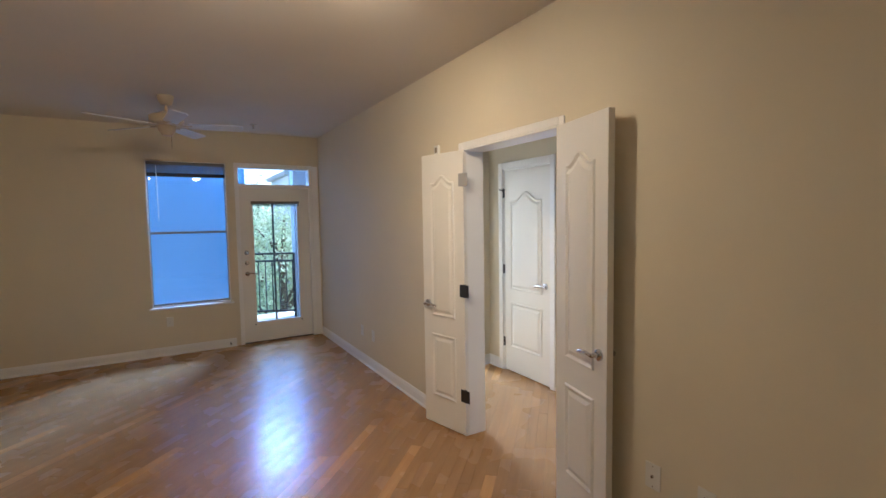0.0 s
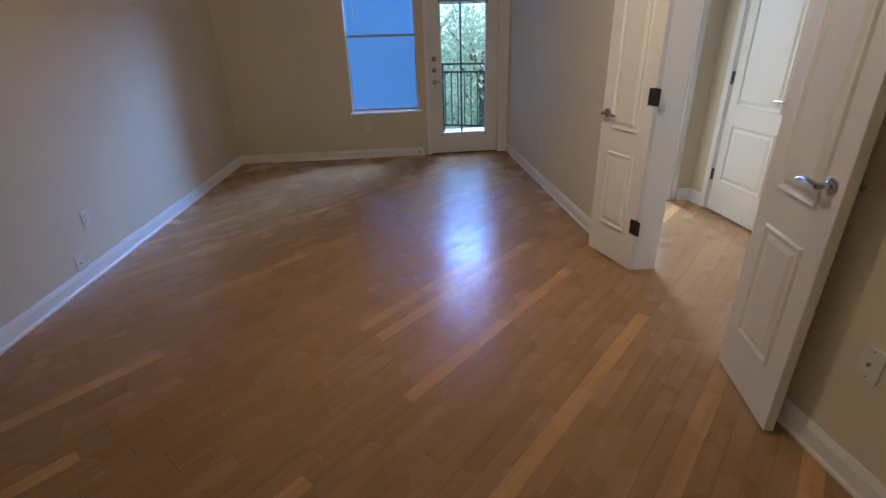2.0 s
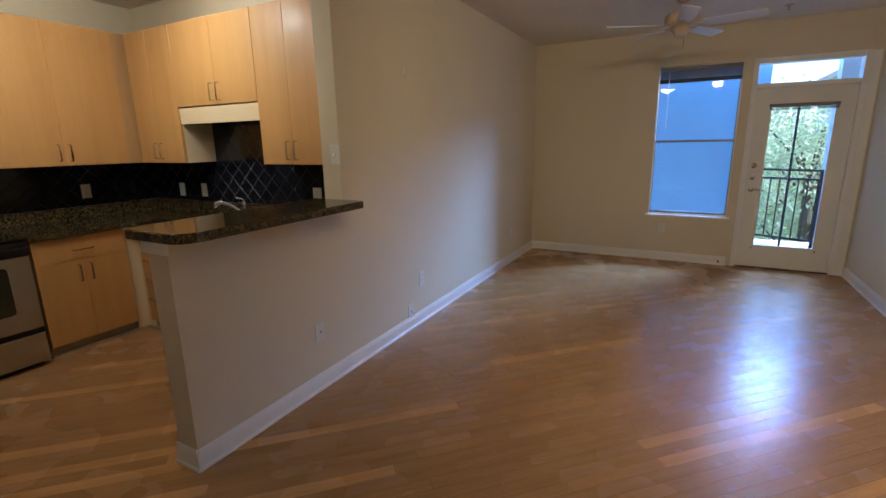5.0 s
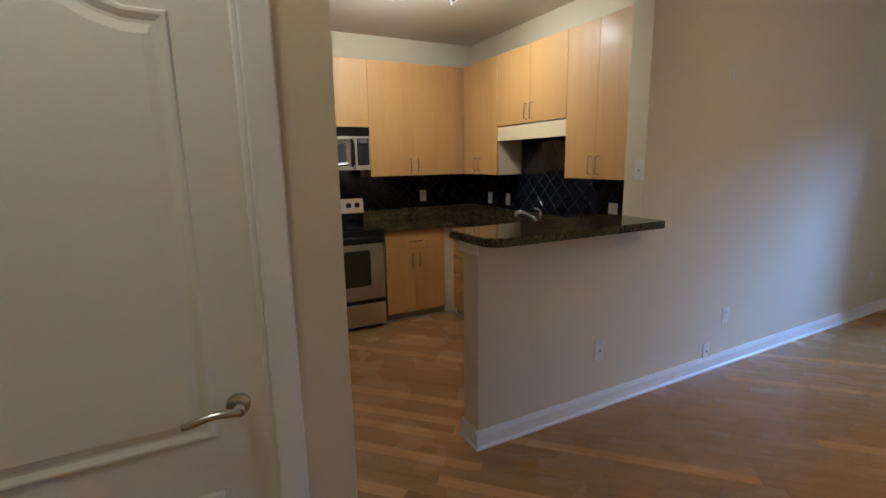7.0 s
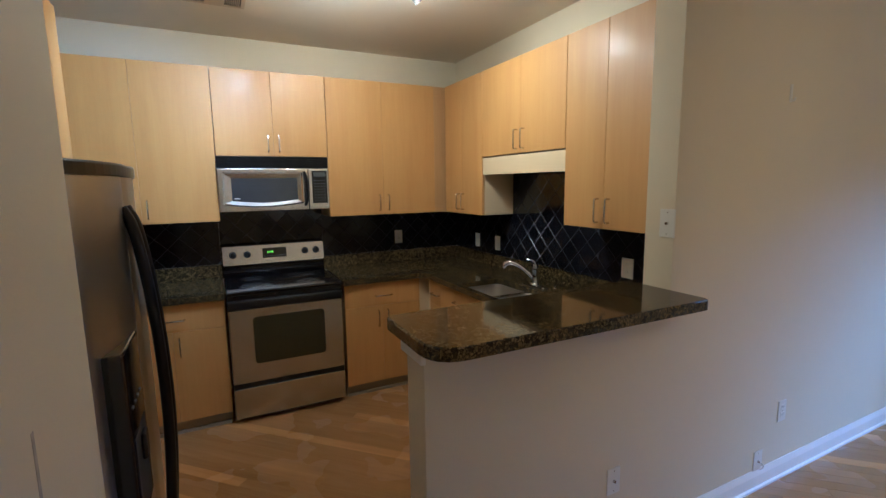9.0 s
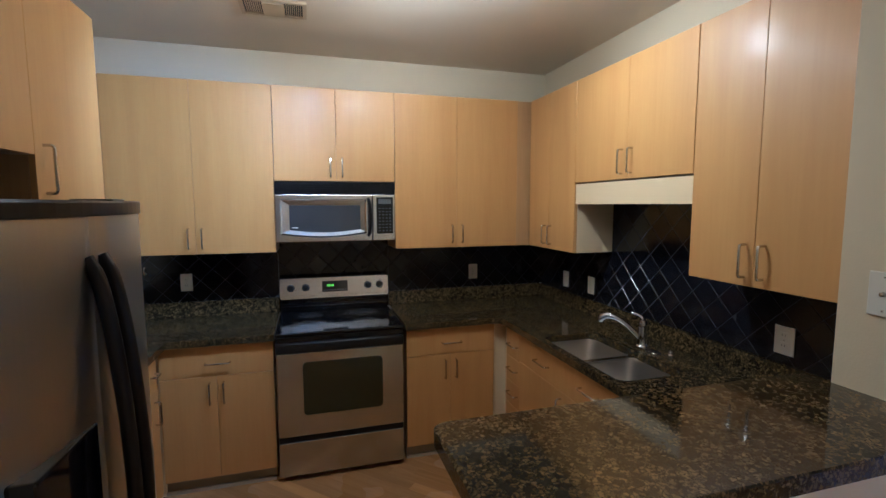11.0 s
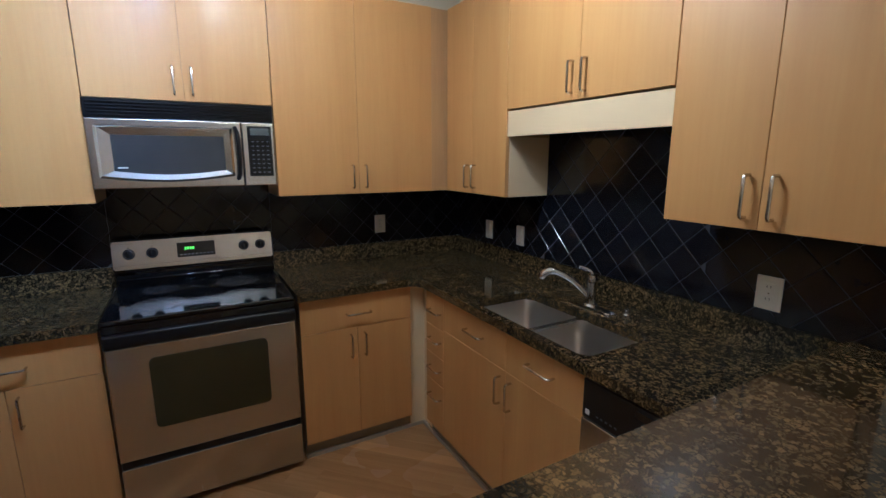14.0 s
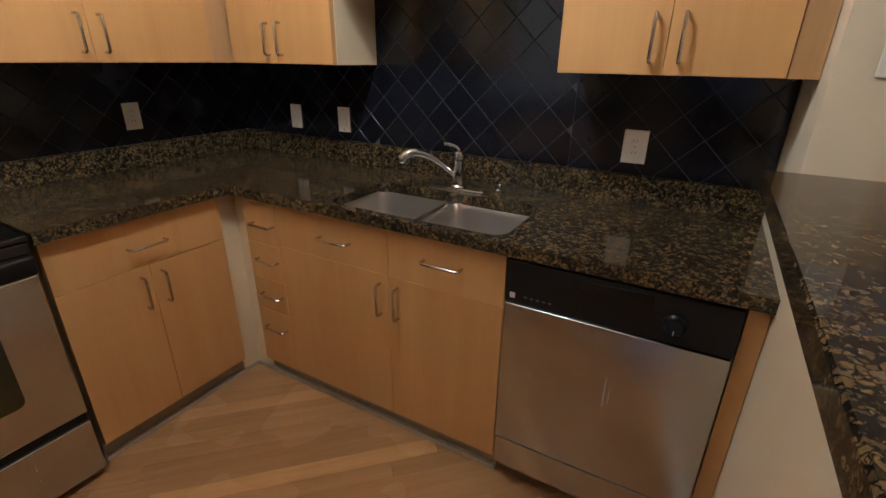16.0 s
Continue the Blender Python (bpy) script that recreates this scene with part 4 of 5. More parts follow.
def bowl(x0, x1, y0, y1, z0, z1):
    """A pressed steel bowl with rounded corners, open above."""
    bm = bmesh.new()
    rings = []
    for ins, z in ((0.0, z1), (0.006, z1 - 0.02), (0.012, z0 + 0.04), (0.022, z0 + 0.014), (0.045, z0)):
        pts = rounded([(x0 + ins, y0 + ins), (x1 - ins, y0 + ins), (x1 - ins, y1 - ins), (x0 + ins, y1 - ins)], [0.055] * 4, 6)
        rings.append([bm.verts.new((x, y, z)) for x, y in pts])
    n = len(rings[0])
    for a, b in zip(rings, rings[1:]):
        for i in range(n):
            bm.faces.new((a[i], a[(i + 1) % n], b[(i + 1) % n], b[i]))
    bm.faces.new(rings[-1])
    bmesh.ops.recalc_face_normals(bm, faces=list(bm.faces))
    for f in bm.faces:
        f.normal_flip()
    return bm


sink = thing("sink", pose(0, 0, 0), "double-bowl stainless steel undermount sink", "sink")
XM = -2.800
for x0, x1 in ((SX0 + 0.002, XM - 0.008), (XM + 0.008, SX1 - 0.002)):
    bw = part("bowl", bowl(x0, x1, SY0 - 0.004, SY1 + 0.004, 0.70, 0.878), SINKST, sink, smooth=True)
    cx, cy = (x0 + x1) / 2, (SY0 + SY1) / 2 + 0.02
    part("drain", lathe([(0.042, 0), (0.042, 0.003), (0.034, 0.004), (0.030, 0.001), (0.010, 0.001)], 20), CHROME, bw, "round steel drain", pose(cx, cy, 0.7005))
for y0, y1 in ((SY0 - 0.02, SY0 - 0.004), (SY1 + 0.004, SY1 + 0.02)):
    part("rim", boxes((SX0 - 0.01, SX1 + 0.01, y0, y1, 0.868, 0.873)), SINKST, sink)
part("divider", bx(XM - 0.011, XM + 0.011, SY0, SY1, 0.84, 0.884, bevel=0.006), STEELH, sink, smooth=True)

fau = thing("faucet", pose(-2.815, 2.832, ZC1), "chrome single-lever kitchen faucet beside the sink", "faucet")
plate = prism(rounded([(-0.125, -0.028), (0.125, -0.028), (0.125, 0.028), (-0.125, 0.028)], [0.027] * 4), 0.0, 0.009, chamfer=0.003)
part("deck_plate", plate, CHROME, fau, smooth=True)
part("body", lathe([(0.028, 0.008), (0.026, 0.02), (0.022, 0.05), (0.021, 0.105), (0.023, 0.112), (0.022, 0.135), (0.016, 0.148), (0.006, 0.152)], 20), CHROME, fau, smooth=True)
sp = smooth_arc([(0, 0, 0.035), (-0.045, -0.030, 0.090), (-0.09, -0.060, 0.128), (-0.140, -0.096, 0.148), (-0.172, -0.118, 0.132)], 3)
part("spout", tube(sp, [0.014 - 0.003 * math.sin(math.pi * i / len(sp)) + 0.003 * (i / len(sp)) for i in range(len(sp))], 12), CHROME, fau, smooth=True)
part("spray_head", tube([(-0.135, -0.092, 0.149), (-0.152, -0.104, 0.146), (-0.172, -0.118, 0.134), (-0.184, -0.126, 0.118), (-0.187, -0.128, 0.110)], [0.013, 0.0165, 0.0195, 0.0195, 0.016], 14), CHROME, fau, "thick chrome pull-out spray head", smooth=True)
part("collar", lathe([(0.033, 0.009), (0.034, 0.013), (0.030, 0.020), (0.026, 0.023)], 24), CHROME, fau, smooth=True)
part("lever", tube(smooth_arc([(0, 0, 0.146), (-0.004, -0.003, 0.165), (-0.03, -0.02, 0.176), (-0.05, -0.033, 0.178)], 2), 0.007, 10), CHROME, fau, smooth=True)
spr = thing("soap_dispenser", pose(-2.66, 2.875, ZC1), "small chrome soap cap on the worktop", "soap dispenser")
part("cap", lathe([(0.018, 0), (0.018, 0.008), (0.012, 0.014), (0.011, 0.03), (0.004, 0.033)], 16), CHROME, spr, smooth=True)

# ---- range ----
rg = thing("range", pose(-3.625, 0.966, 0, 0, 0, 90), "stainless steel electric range with black glass top", "range")
RW = 0.757
part("body", boxes((0.004, RW - 0.004, 0.030, 0.62, 0.035, 0.890), (0.03, RW - 0.03, 0.06, 0.6, 0.0, 0.035)), BLACKP, rg, "black enamel sides")
part("drawer", bx(0.002, RW - 0.002, -0.004, 0.030, 0.035, 0.245, bevel=0.004), STEEL, rg)
part("gap_strip", bx(0.004, RW - 0.004, 0.002, 0.028, 0.246, 0.282, bevel=0.002), BLACKP, rg, "black grip strip")
od = part("oven_door", bx(0.002, RW - 0.002, -0.012, 0.030, 0.284, 0.795, bevel=0.006), STEEL, rg)
gpts = rounded([(0.150, 0.412), (0.622, 0.412), (0.622, 0.735), (0.150, 0.735)], [0.028] * 4)
gb = prism(gpts, 0.0, 0.004, chamfer=0.001)
bmesh.ops.rotate(gb, verts=gb.verts, matrix=Matrix.Rotation(radians(90), 3, "X"))
part("oven_window", gb, OVENG, od, "dark oven glass", pose(0, -0.0121, 0))
hb = bx(0.0, RW, -0.030, 0.026, 0.797, 0.858, bevel=0.012, seg=3)
part("door_handle", hb, BLACKP, od, "black full-width handle", smooth=True)
part("control_strip", bx(0.002, RW - 0.002, -0.016, 0.03, 0.860, 0.896, bevel=0.004), BLACKG, rg)
part("cooktop", bx(0.0, RW, -0.020, 0.60, 0.897, 0.917, bevel=0.006, seg=3), BLACKG, rg, "black glass cooktop")
for bxx, byy, br in ((0.20, 0.16, 0.105), (0.55, 0.16, 0.085), (0.20, 0.42, 0.080), (0.55, 0.42, 0.105)):
    part("burner", lathe([(br, 0.0), (br, 0.0006), (br - 0.003, 0.0006)], 40), material("burner_print", (0.035, 0.035, 0.037), 0.15), rg, "", pose(bxx, byy, 0.917))
part("riser", bx(0.004, RW - 0.004, 0.555, 0.63, 0.917, 1.010, bevel=0.012, seg=3), BLACKG, rg, "black glass back riser", smooth=True)
for rz, ry in ((0.945, 0.548), (0.990, 0.540)):
    part("ridge", bx(0.006, RW - 0.006, ry, ry + 0.030, rz, rz + 0.012, bevel=0.005, seg=3), BLACKG, rg, "glossy black ridge", smooth=True)
pan = bmesh.new()
box(pan, 0.004, RW - 0.004, 0.0, 0.055, 0.0, 0.142)
bmesh.ops.bevel(pan, geom=list(pan.edges), offset=0.006, segments=2, affect="EDGES")
cpn = part("control_panel", pan, STEELH, rg, "", pose(0, 0.525, 1.010, -9, 0, 0))
part("panel_edge", bx(0.0, RW, 0.012, 0.066, 0.1425, 0.152, bevel=0.003), BLACKP, cpn)
for kx in (0.075, 0.175, 0.605, 0.690):
    kb = part("knob", lathe([(0.026, 0), (0.026, 0.004), (0.022, 0.007), (0.0205, 0.018), (0.017, 0.024), (0.008, 0.026)], 24, axis="y"), BLACKP, cpn, "round black knob", pose(kx, -0.001, 0.076), smooth=True)
    part("pointer", bx(-0.0022, 0.0022, -0.0275, -0.0235, -0.018, 0.018, bevel=0.0008, seg=1), BLACKG, kb)
    part("dial_print", bx(kx - 0.004, kx + 0.004, -0.0012, 0.0006, 0.108, 0.111), DIMDIGIT, cpn)
part("panel_line", bx(0.012, RW - 0.012, -0.0009, 0.001, 0.0185, 0.0200), DIMDIGIT, cpn)
part("display", bx(0.285, 0.462, -0.003, 0.001, 0.040, 0.116, bevel=0.001), BLACKG, cpn, "black clock display")
for i in range(4):
    part("digit", bx(0.320 + 0.012 * i, 0.328 + 0.012 * i, -0.0042, -0.0032, 0.078, 0.092), DIGIT, cpn, "lit green digit")
for i in range(9):
    part("button_mark", bx(0.297 + 0.018 * i, 0.308 + 0.018 * i, -0.0042, -0.0032, 0.050, 0.056), DIMDIGIT, cpn)

# ---- microwave ----
mw = thing("microwave", pose(-3.925, 0.974, 1.425, 0, 0, 90), "stainless steel microwave hung under a maple cabinet", "microwave")
MWW, MH = 0.755, 0.383
part("body", boxes((0.002, MWW - 0.002, 0.010, 0.333, 0.0, MH)), BLACKP, mw)
gr = part("grille", bx(0.0, MWW, -0.020, 0.012, 0.302, MH, bevel=0.003, seg=1), BLACKP, mw, "black vent grille")
for i in range(5):
    part("slat", bx(0.012, MWW - 0.012, -0.0275, -0.019, 0.311 + 0.0135 * i, 0.3185 + 0.0135 * i, bevel=0.002, seg=1), BLACKP, gr)
md = part("door", bx(0.0, 0.605, -0.022, 0.010, 0.0, 0.300, bevel=0.004), STEELH, mw, "stainless steel door")
# raised surround: slopes from the door's face into the recessed dark glass with a bowed lower edge
sur = bmesh.new()
def bowed(x0, x1, z0, z1, sag, y, n=12):
    row = [(x0 + (x1 - x0) * i / n, y, z0 - sag * math.sin(math.pi * i / n)) for i in range(n + 1)]
    return row + [(x1 + (x0 - x1) * i / n, y, z1) for i in range(n + 1)]
ra = [sur.verts.new(p) for p in bowed(0.028, 0.565, 0.048, 0.272, 0.022, -0.0225)]
rb = [sur.verts.new(p) for p in bowed(0.040, 0.553, 0.058, 0.264, 0.022, -0.030)]
rc = [sur.verts.new(p) for p in bowed(0.085, 0.525, 0.078, 0.232, 0.018, -0.0235)]
for A, B in ((ra, rb), (rb, rc)):
    for i in range(len(A)):
        sur.faces.new((A[i], A[(i + 1) % len(A)], B[(i + 1) % len(B)], B[i]))
bmesh.ops.recalc_face_normals(sur, faces=list(sur.faces))
part("surround", sur, STEELH, md)
gl = bmesh.new()
gl.faces.new([gl.verts.new(p) for p in bowed(0.084, 0.526, 0.077, 0.233, 0.018, -0.0238)])
part("window", gl, material("microwave_glass", (0.045, 0.047, 0.05), 0.12, vary=0.15), md, "dark grey door glass")
part("brand_mark", bx(0.098, 0.135, -0.0250, -0.0240, 0.088, 0.094), LABELM, md)
part("handle", tube(smooth_arc([(0.578, -0.020, 0.035), (0.586, -0.050, 0.060), (0.588, -0.056, 0.15), (0.586, -0.050, 0.245), (0.578, -0.020, 0.275)], 3), 0.0105, 10), BLACKP, md, "curved black handle", smooth=True)
cp = part("control_panel", bx(0.608, MWW, -0.022, 0.010, 0.0, 0.300, bevel=0.004), STEELH, mw, "stainless steel control panel")
part("keypad", bx(0.632, 0.742, -0.0245, -0.0225, 0.045, 0.285, bevel=0.0008), BLACKG, cp, "black keypad")
part("display", bx(0.645, 0.730, -0.0258, -0.0246, 0.242, 0.275), material("grey_display", (0.09, 0.10, 0.10), 0.3), cp)
for r in range(8):
    for c in range(4):
        part("key_mark", bx(0.648 + 0.023 * c, 0.658 + 0.023 * c, -0.0256, -0.0246, 0.062 + 0.021 * r, 0.0665 + 0.021 * r), DIMDIGIT, cp)

# ---- dishwasher ----
dw = thing("dishwasher", pose(-2.424, 2.396, 0), "stainless steel dishwasher with black control strip", "dishwasher")
DW = 0.594
part("body", boxes((0.004, DW - 0.004, 0.04, 0.58, 0.075, 0.868), (0.02, DW - 0.02, 0.08, 0.5, 0.0, 0.075)), BLACKP, dw)
cs = part("control_panel", bx(0.002, DW - 0.002, -0.006, 0.040, 0.728, 0.864, bevel=0.005), BLACKP, dw, "black control strip")
part("grip", bx(0.20, 0.40, -0.0075, 0.0, 0.825, 0.850, bevel=0.002), BLACKG, cs)
part("dial", lathe([(0.030, 0), (0.029, 0.008), (0.022, 0.014), (0.020, 0.024), (0.008, 0.026)], 24, axis="y"), BLACKP, cs, "round black dial", pose(0.455, -0.006, 0.788), smooth=True)
part("dial_mark", bx(0.4535, 0.4565, -0.0335, -0.032, 0.770, 0.782), LABELM, cs)
part("sticker", bx(0.018, 0.034, -0.0072, -0.0060, 0.745, 0.762), LABELM, cs, "small white sticker")
for i in range(5):
    part("button_mark", bx(0.062 + 0.018 * i, 0.070 + 0.018 * i, -0.0072, -0.006, 0.752, 0.757), DIMDIGIT, cs)
part("door", bx(0.003, DW - 0.003, -0.010, 0.040, 0.212, 0.726, bevel=0.004, seg=3), STEEL, dw, "brushed steel door", smooth=True)
part("kick_panel", bx(0.003, DW - 0.003, -0.004, 0.040, 0.085, 0.206, bevel=0.005), STEEL, dw, "brushed steel lower panel")

# ---- refrigerator ----
fg = thing("refrigerator", pose(-1.745, 0.585, 0, 0, 0, 180), "side-by-side stainless refrigerator with black handles", "refrigerator")
FWD, FH = 0.905, 1.665
part("body", bx(0.0, FWD, 0.03, 0.62, 0.02, FH - 0.02, bevel=0.006), BLACKP, fg, "black textured case")
part("toe_grille", boxes((0.02, FWD - 0.02, 0.03, 0.10, 0.0, 0.09)), BLACKP, fg)


def fridge_door(x0, x1):
    n = 14
    out = []
    for i in range(n + 1):
        u = i / n
        x = x0 + (x1 - x0) * u
        s = abs((x - FWD / 2) / (FWD / 2))
        y = -0.075 * (1 - s ** 2.6) - 0.028
        e = min(u, 1 - u)
        y += 0.016 * max(0, 1 - e / 0.05) ** 2
        out.append((x, y))
    return prism(out + [(x1, 0.026), (x0, 0.026)], 0.095, FH - 0.03)


SEAM = 0.385
d1 = part("freezer_door", fridge_door(0.002, SEAM - 0.003), FRIDGEST, fg, "brushed steel freezer door", smooth=True)
d2 = part("fresh_door", fridge_door(SEAM + 0.003, FWD - 0.002), FRIDGEST, fg, "brushed steel door", smooth=True)
capo = [(0.0, 0.10)] + [(FWD * i / 20, -0.034 - 0.077 * (1 - abs(2 * i / 20 - 1) ** 2.6)) for i in range(21)] + [(FWD, 0.10)]
part("top_cap", prism(capo, FH - 0.029, FH + 0.008, chamfer=0.006), BLACKP, fg, "black top trim")
part("hinge_cover", bx(0.01, 0.11, 0.0, 0.12, FH + 0.004, FH + 0.016, bevel=0.005), BLACKP, fg)
part("hinge_cover", bx(FWD - 0.11, FWD - 0.01, 0.0, 0.12, FH + 0.004, FH + 0.016, bevel=0.005), BLACKP, fg)
for hx, dd in ((SEAM - 0.040, d1), (SEAM + 0.040, d2)):
    rowp = smooth_arc([(hx, -0.095, 1.54), (hx, -0.125, 1.48), (hx, -0.155, 1.20), (hx, -0.165, 0.90), (hx, -0.155, 0.60), (hx, -0.125, 0.32), (hx, -0.095, 0.27)], 3)
    part("handle", tube(rowp, 0.017, 10), BLACKP, dd, "long bowed black handle", smooth=True)
part("badge", lathe([(0.014, 0), (0.013, 0.003), (0.004, 0.004)], 16, axis="y"), CHROME, d2, "small round badge", pose(FWD - 0.05, -0.056, 1.44))
dsp = part("dispenser", bx(0.070, 0.325, -0.104, -0.030, 0.62, 1.16, bevel=0.006), BLACKG, d1, "black water and ice dispenser")
# flat dark plate; the hollow's shade is put into its colour
part("recess_shade", bx(0.100, 0.295, -0.106, -0.102, 0.64, 0.90, bevel=0.001), NEARBLACK, dsp)
for i in range(4):
    part("button", bx(0.11 + 0.045 * i, 0.13 + 0.045 * i, -0.1065, -0.104, 0.985, 0.992), DIMDIGIT, dsp)
part("paddle", bx(0.170, 0.225, -0.120, -0.106, 0.80, 0.88, bevel=0.006), BLACKP, dsp)


# ---- plates and sockets ----
def plate(name, m, label, category, kind="outlet", w=0.072, h=0.116):
    """A wall plate whose face looks along -y."""
    p = thing(name, m, label, category, "wall plates")
    part("cover", bx(-w / 2, w / 2, -0.006, 0.0, -h / 2, h / 2, bevel=0.0025), PLASTIC, p)
    if kind == "outlet":
        for dz in (-0.021, 0.021):
            sk = part("socket", bx(-0.017, 0.017, -0.0078, -0.0055, dz - 0.014, dz + 0.014, bevel=0.0008), PLASTIC, p)
            for dx in (-0.006, 0.006):
                # raised dark bars, coloured like the shade in the pin holes
                part("slot_shade", bx(dx - 0.001, dx + 0.001, -0.0084, -0.0079, dz - 0.002, dz + 0.006), NEARBLACK, sk)
    elif kind == "switch":
        n = max(1, round(w / 0.072))
        for i in range(n):
            dx = (i - (n - 1) / 2) * 0.046
            part("toggle", bx(dx - 0.016, dx + 0.016, -0.010, -0.0055, -0.033, 0.033, bevel=0.0015), PLASTIC, p)
    elif kind == "jack":
        part("jack", lathe([(0.007, 0), (0.006, 0.008), (0.002, 0.009)], 12, axis="y"), NICKEL, p, "", pose(0, -0.006, 0))
    for dz in ((0.0,) if kind == "outlet" else (-0.045, 0.045)):
        part("screw", lathe([(0.003, 0), (0.002, 0.001)], 8, axis="y"), NICKEL, p, "", pose(0, -0.006, dz))
    return p


TY, TX = YS - 0.011, XS + 0.011
plate("outlet", pose(-2.208, TY, 1.112), "white double socket on the black tiles", "outlet", w=0.082)
plate("light_switch", pose(-3.855, TY, 1.108), "white switch on the black tiles", "switch", "switch")
plate("light_switch", pose(-3.537, TY, 1.112), "white switch on the black tiles", "switch", "switch")
for yy in (2.412, 0.378, 0.075):
    plate("outlet", pose(TX, yy, 1.135 if yy > 1 else 1.145, 0, 0, 90), "white double socket on the black tiles", "outlet")
for yy, zz, kd in ((3.552, 0.385, "outlet"), (2.329, 0.375, "jack")):
    plate("outlet" if kd == "outlet" else "cable_jack", pose(XL, yy, zz, 0, 0, 90), "white wall plate on the cream wall above the baseboard", "wall plate", kd)
low = plate("cable_jack", pose(XL, 3.365, 0.150, 0, 0, 90), "white cable plate just above the baseboard", "wall plate", "jack")
part("cord", tube(smooth_arc([(0, -0.008, 0), (0.02, -0.02, -0.01), (0.03, -0.02, -0.035), (0.01, -0.012, -0.045)], 3), 0.003, 8), PLASTIC, low, smooth=True)
plate("outlet", pose(XL, 5.75, 0.37, 0, 0, 90), "white wall plate on the cream wall above the baseboard", "wall plate")
plate("outlet", pose(0.02, YW, 0.40), "painted wall plate under the window", "wall plate")
for yy in (5.095, 4.78):
    plate("outlet", pose(XR, yy, 0.36, 0, 0, -90), "white wall plate on the cream wall above the baseboard", "wall plate")
chime = thing("door_chime", pose(XR, 3.374, 2.088, 0, 0, -90), "small cream chime box on the wall above the door leaf", "chime")
part("cover", bx(-0.030, 0.030, -0.022, 0.0, -0.035, 0.035, bevel=0.004), PLASTIC, chime)
part("grille", bx(-0.016, 0.016, -0.0235, -0.0218, -0.020, 0.020, bevel=0.0006), KICK, chime)
plate("cable_jack", pose(XR, 1.545, 0.430, 0, 0, -90), "cream cable plate behind the open door", "wall plate", "jack")
plate("outlet", pose(XR, 1.31, 0.430, 0, 0, -90), "cream wall plate behind the open door", "wall plate")
plate("light_switch", pose(XL - 0.030, 2.62, 1.425), "white double switch on the wall's end above the bar", "switch", "jack", w=0.072, h=0.118)
hook = thing("wall_hook", pose(XL, 3.378, 1.965, 0, 0, 90), "small white adhesive hook on the cream wall", "hook")
part("pad", bx(-0.010, 0.010, -0.004, 0.0, -0.01, 0.07, bevel=0.0015), PLASTIC, hook)
part("prong", tube(smooth_arc([(0, -0.004, 0.0), (0, -0.018, -0.008), (0, -0.022, 0.008)], 2), 0.004, 8), PLASTIC, hook)

# door stop peg on the north baseboard
ds = thing("door_stop", pose(0.66, YW - 0.015, 0.055), "small brown spring door stop on the baseboard", "door stop")
part("spring", tube([(0, 0, 0), (0, -0.06, 0)], 0.007, 10), BRONZE, ds)
part("tip", tube([(0, -0.06, 0), (0, -0.075, 0)], 0.010, 10), NEARBLACK, ds)

# ---- ceiling fan ----
fan = thing("ceiling_fan", pose(0.090, 5.12, H), "cream five-blade ceiling fan hanging still", "ceiling fan")
part("canopy", lathe([(0.030, -0.085), (0.045, -0.075), (0.065, -0.03), (0.070, -0.001)], 28), FANP, fan, smooth=True)
part("downrod", tube([(0, 0, -0.08), (0, 0, -0.16)], 0.012, 12), FANP, fan)
part("motor", lathe([(0.03, -0.150), (0.10, -0.158), (0.135, -0.180), (0.138, -0.225), (0.120, -0.250), (0.075, -0.262), (0.070, -0.300), (0.055, -0.320), (0.045, -0.345), (0.02, -0.352)][::-1], 32), FANP, fan, smooth=True)
for kk in range(5):
    a = radians(62 + 72 * kk)
    ir = part("blade_iron", bx(0.10, 0.20, -0.018, 0.018, -0.262, -0.254, bevel=0.002), FANP, fan, "", pose(0, 0, 0, 0, 0, math.degrees(a)))
    ol = rounded([(0.17, -0.055), (0.62, -0.068), (0.62, 0.068), (0.17, 0.055)], [0.02, 0.04, 0.04, 0.02])
    part("blade", prism(ol, -0.004, 0.004), FANB, fan, "pale fan blade", pose(0, 0, -0.256, 0, 0, math.degrees(a)) @ pose(0, 0, 0, -12, 0, 0))
part("pull_chain", tube([(0.03, -0.03, -0.34), (0.03, -0.03, -0.46)], 0.0022, 6), NICKEL, fan)


# ---- lamps and ceiling fittings ----
def track_light(name, heads, aim, label):
    cx = sum(p[0] for p in heads) / len(heads)
    cy = sum(p[1] for p in heads) / len(heads)
    t = thing(name, pose(cx, cy, H), label, "track light")
    d = Vector((heads[-1][0] - heads[0][0], heads[-1][1] - heads[0][1], 0)).normalized()
    ln = Vector((heads[-1][0] - heads[0][0], heads[-1][1] - heads[0][1], 0)).length / 2 + 0.10
    part("track", tube([-d * ln + Vector((0, 0, -0.03)), d * ln + Vector((0, 0, -0.03))], 0.009, 8), NICKEL, t)
    part("base", lathe([(0.060, -0.026), (0.065, -0.02), (0.065, -0.001)], 24), NICKEL, t, smooth=True)
    for (hx, hy), a in zip(heads, aim):
        o = Vector((hx - cx, hy - cy, 0))
        part("stem", tube([o + Vector((0, 0, -0.03)), o + Vector((0, 0, -0.055))], 0.006, 8), NICKEL, t)
        way = Vector(a).normalized()
        top_ = o + Vector((0, 0, -0.060))
        hd = part("head", tube([top_ - way * 0.02, top_ + way * 0.01, top_ + way * 0.075], [0.014, 0.022, 0.034], 18, caps=False), BRONZE, t, "small dark lamp head", smooth=True)
        part("bulb", tube([top_ + way * 0.045, top_ + way * 0.060], [0.024, 0.026], 16), BULB, hd, "lit bulb")
    return t


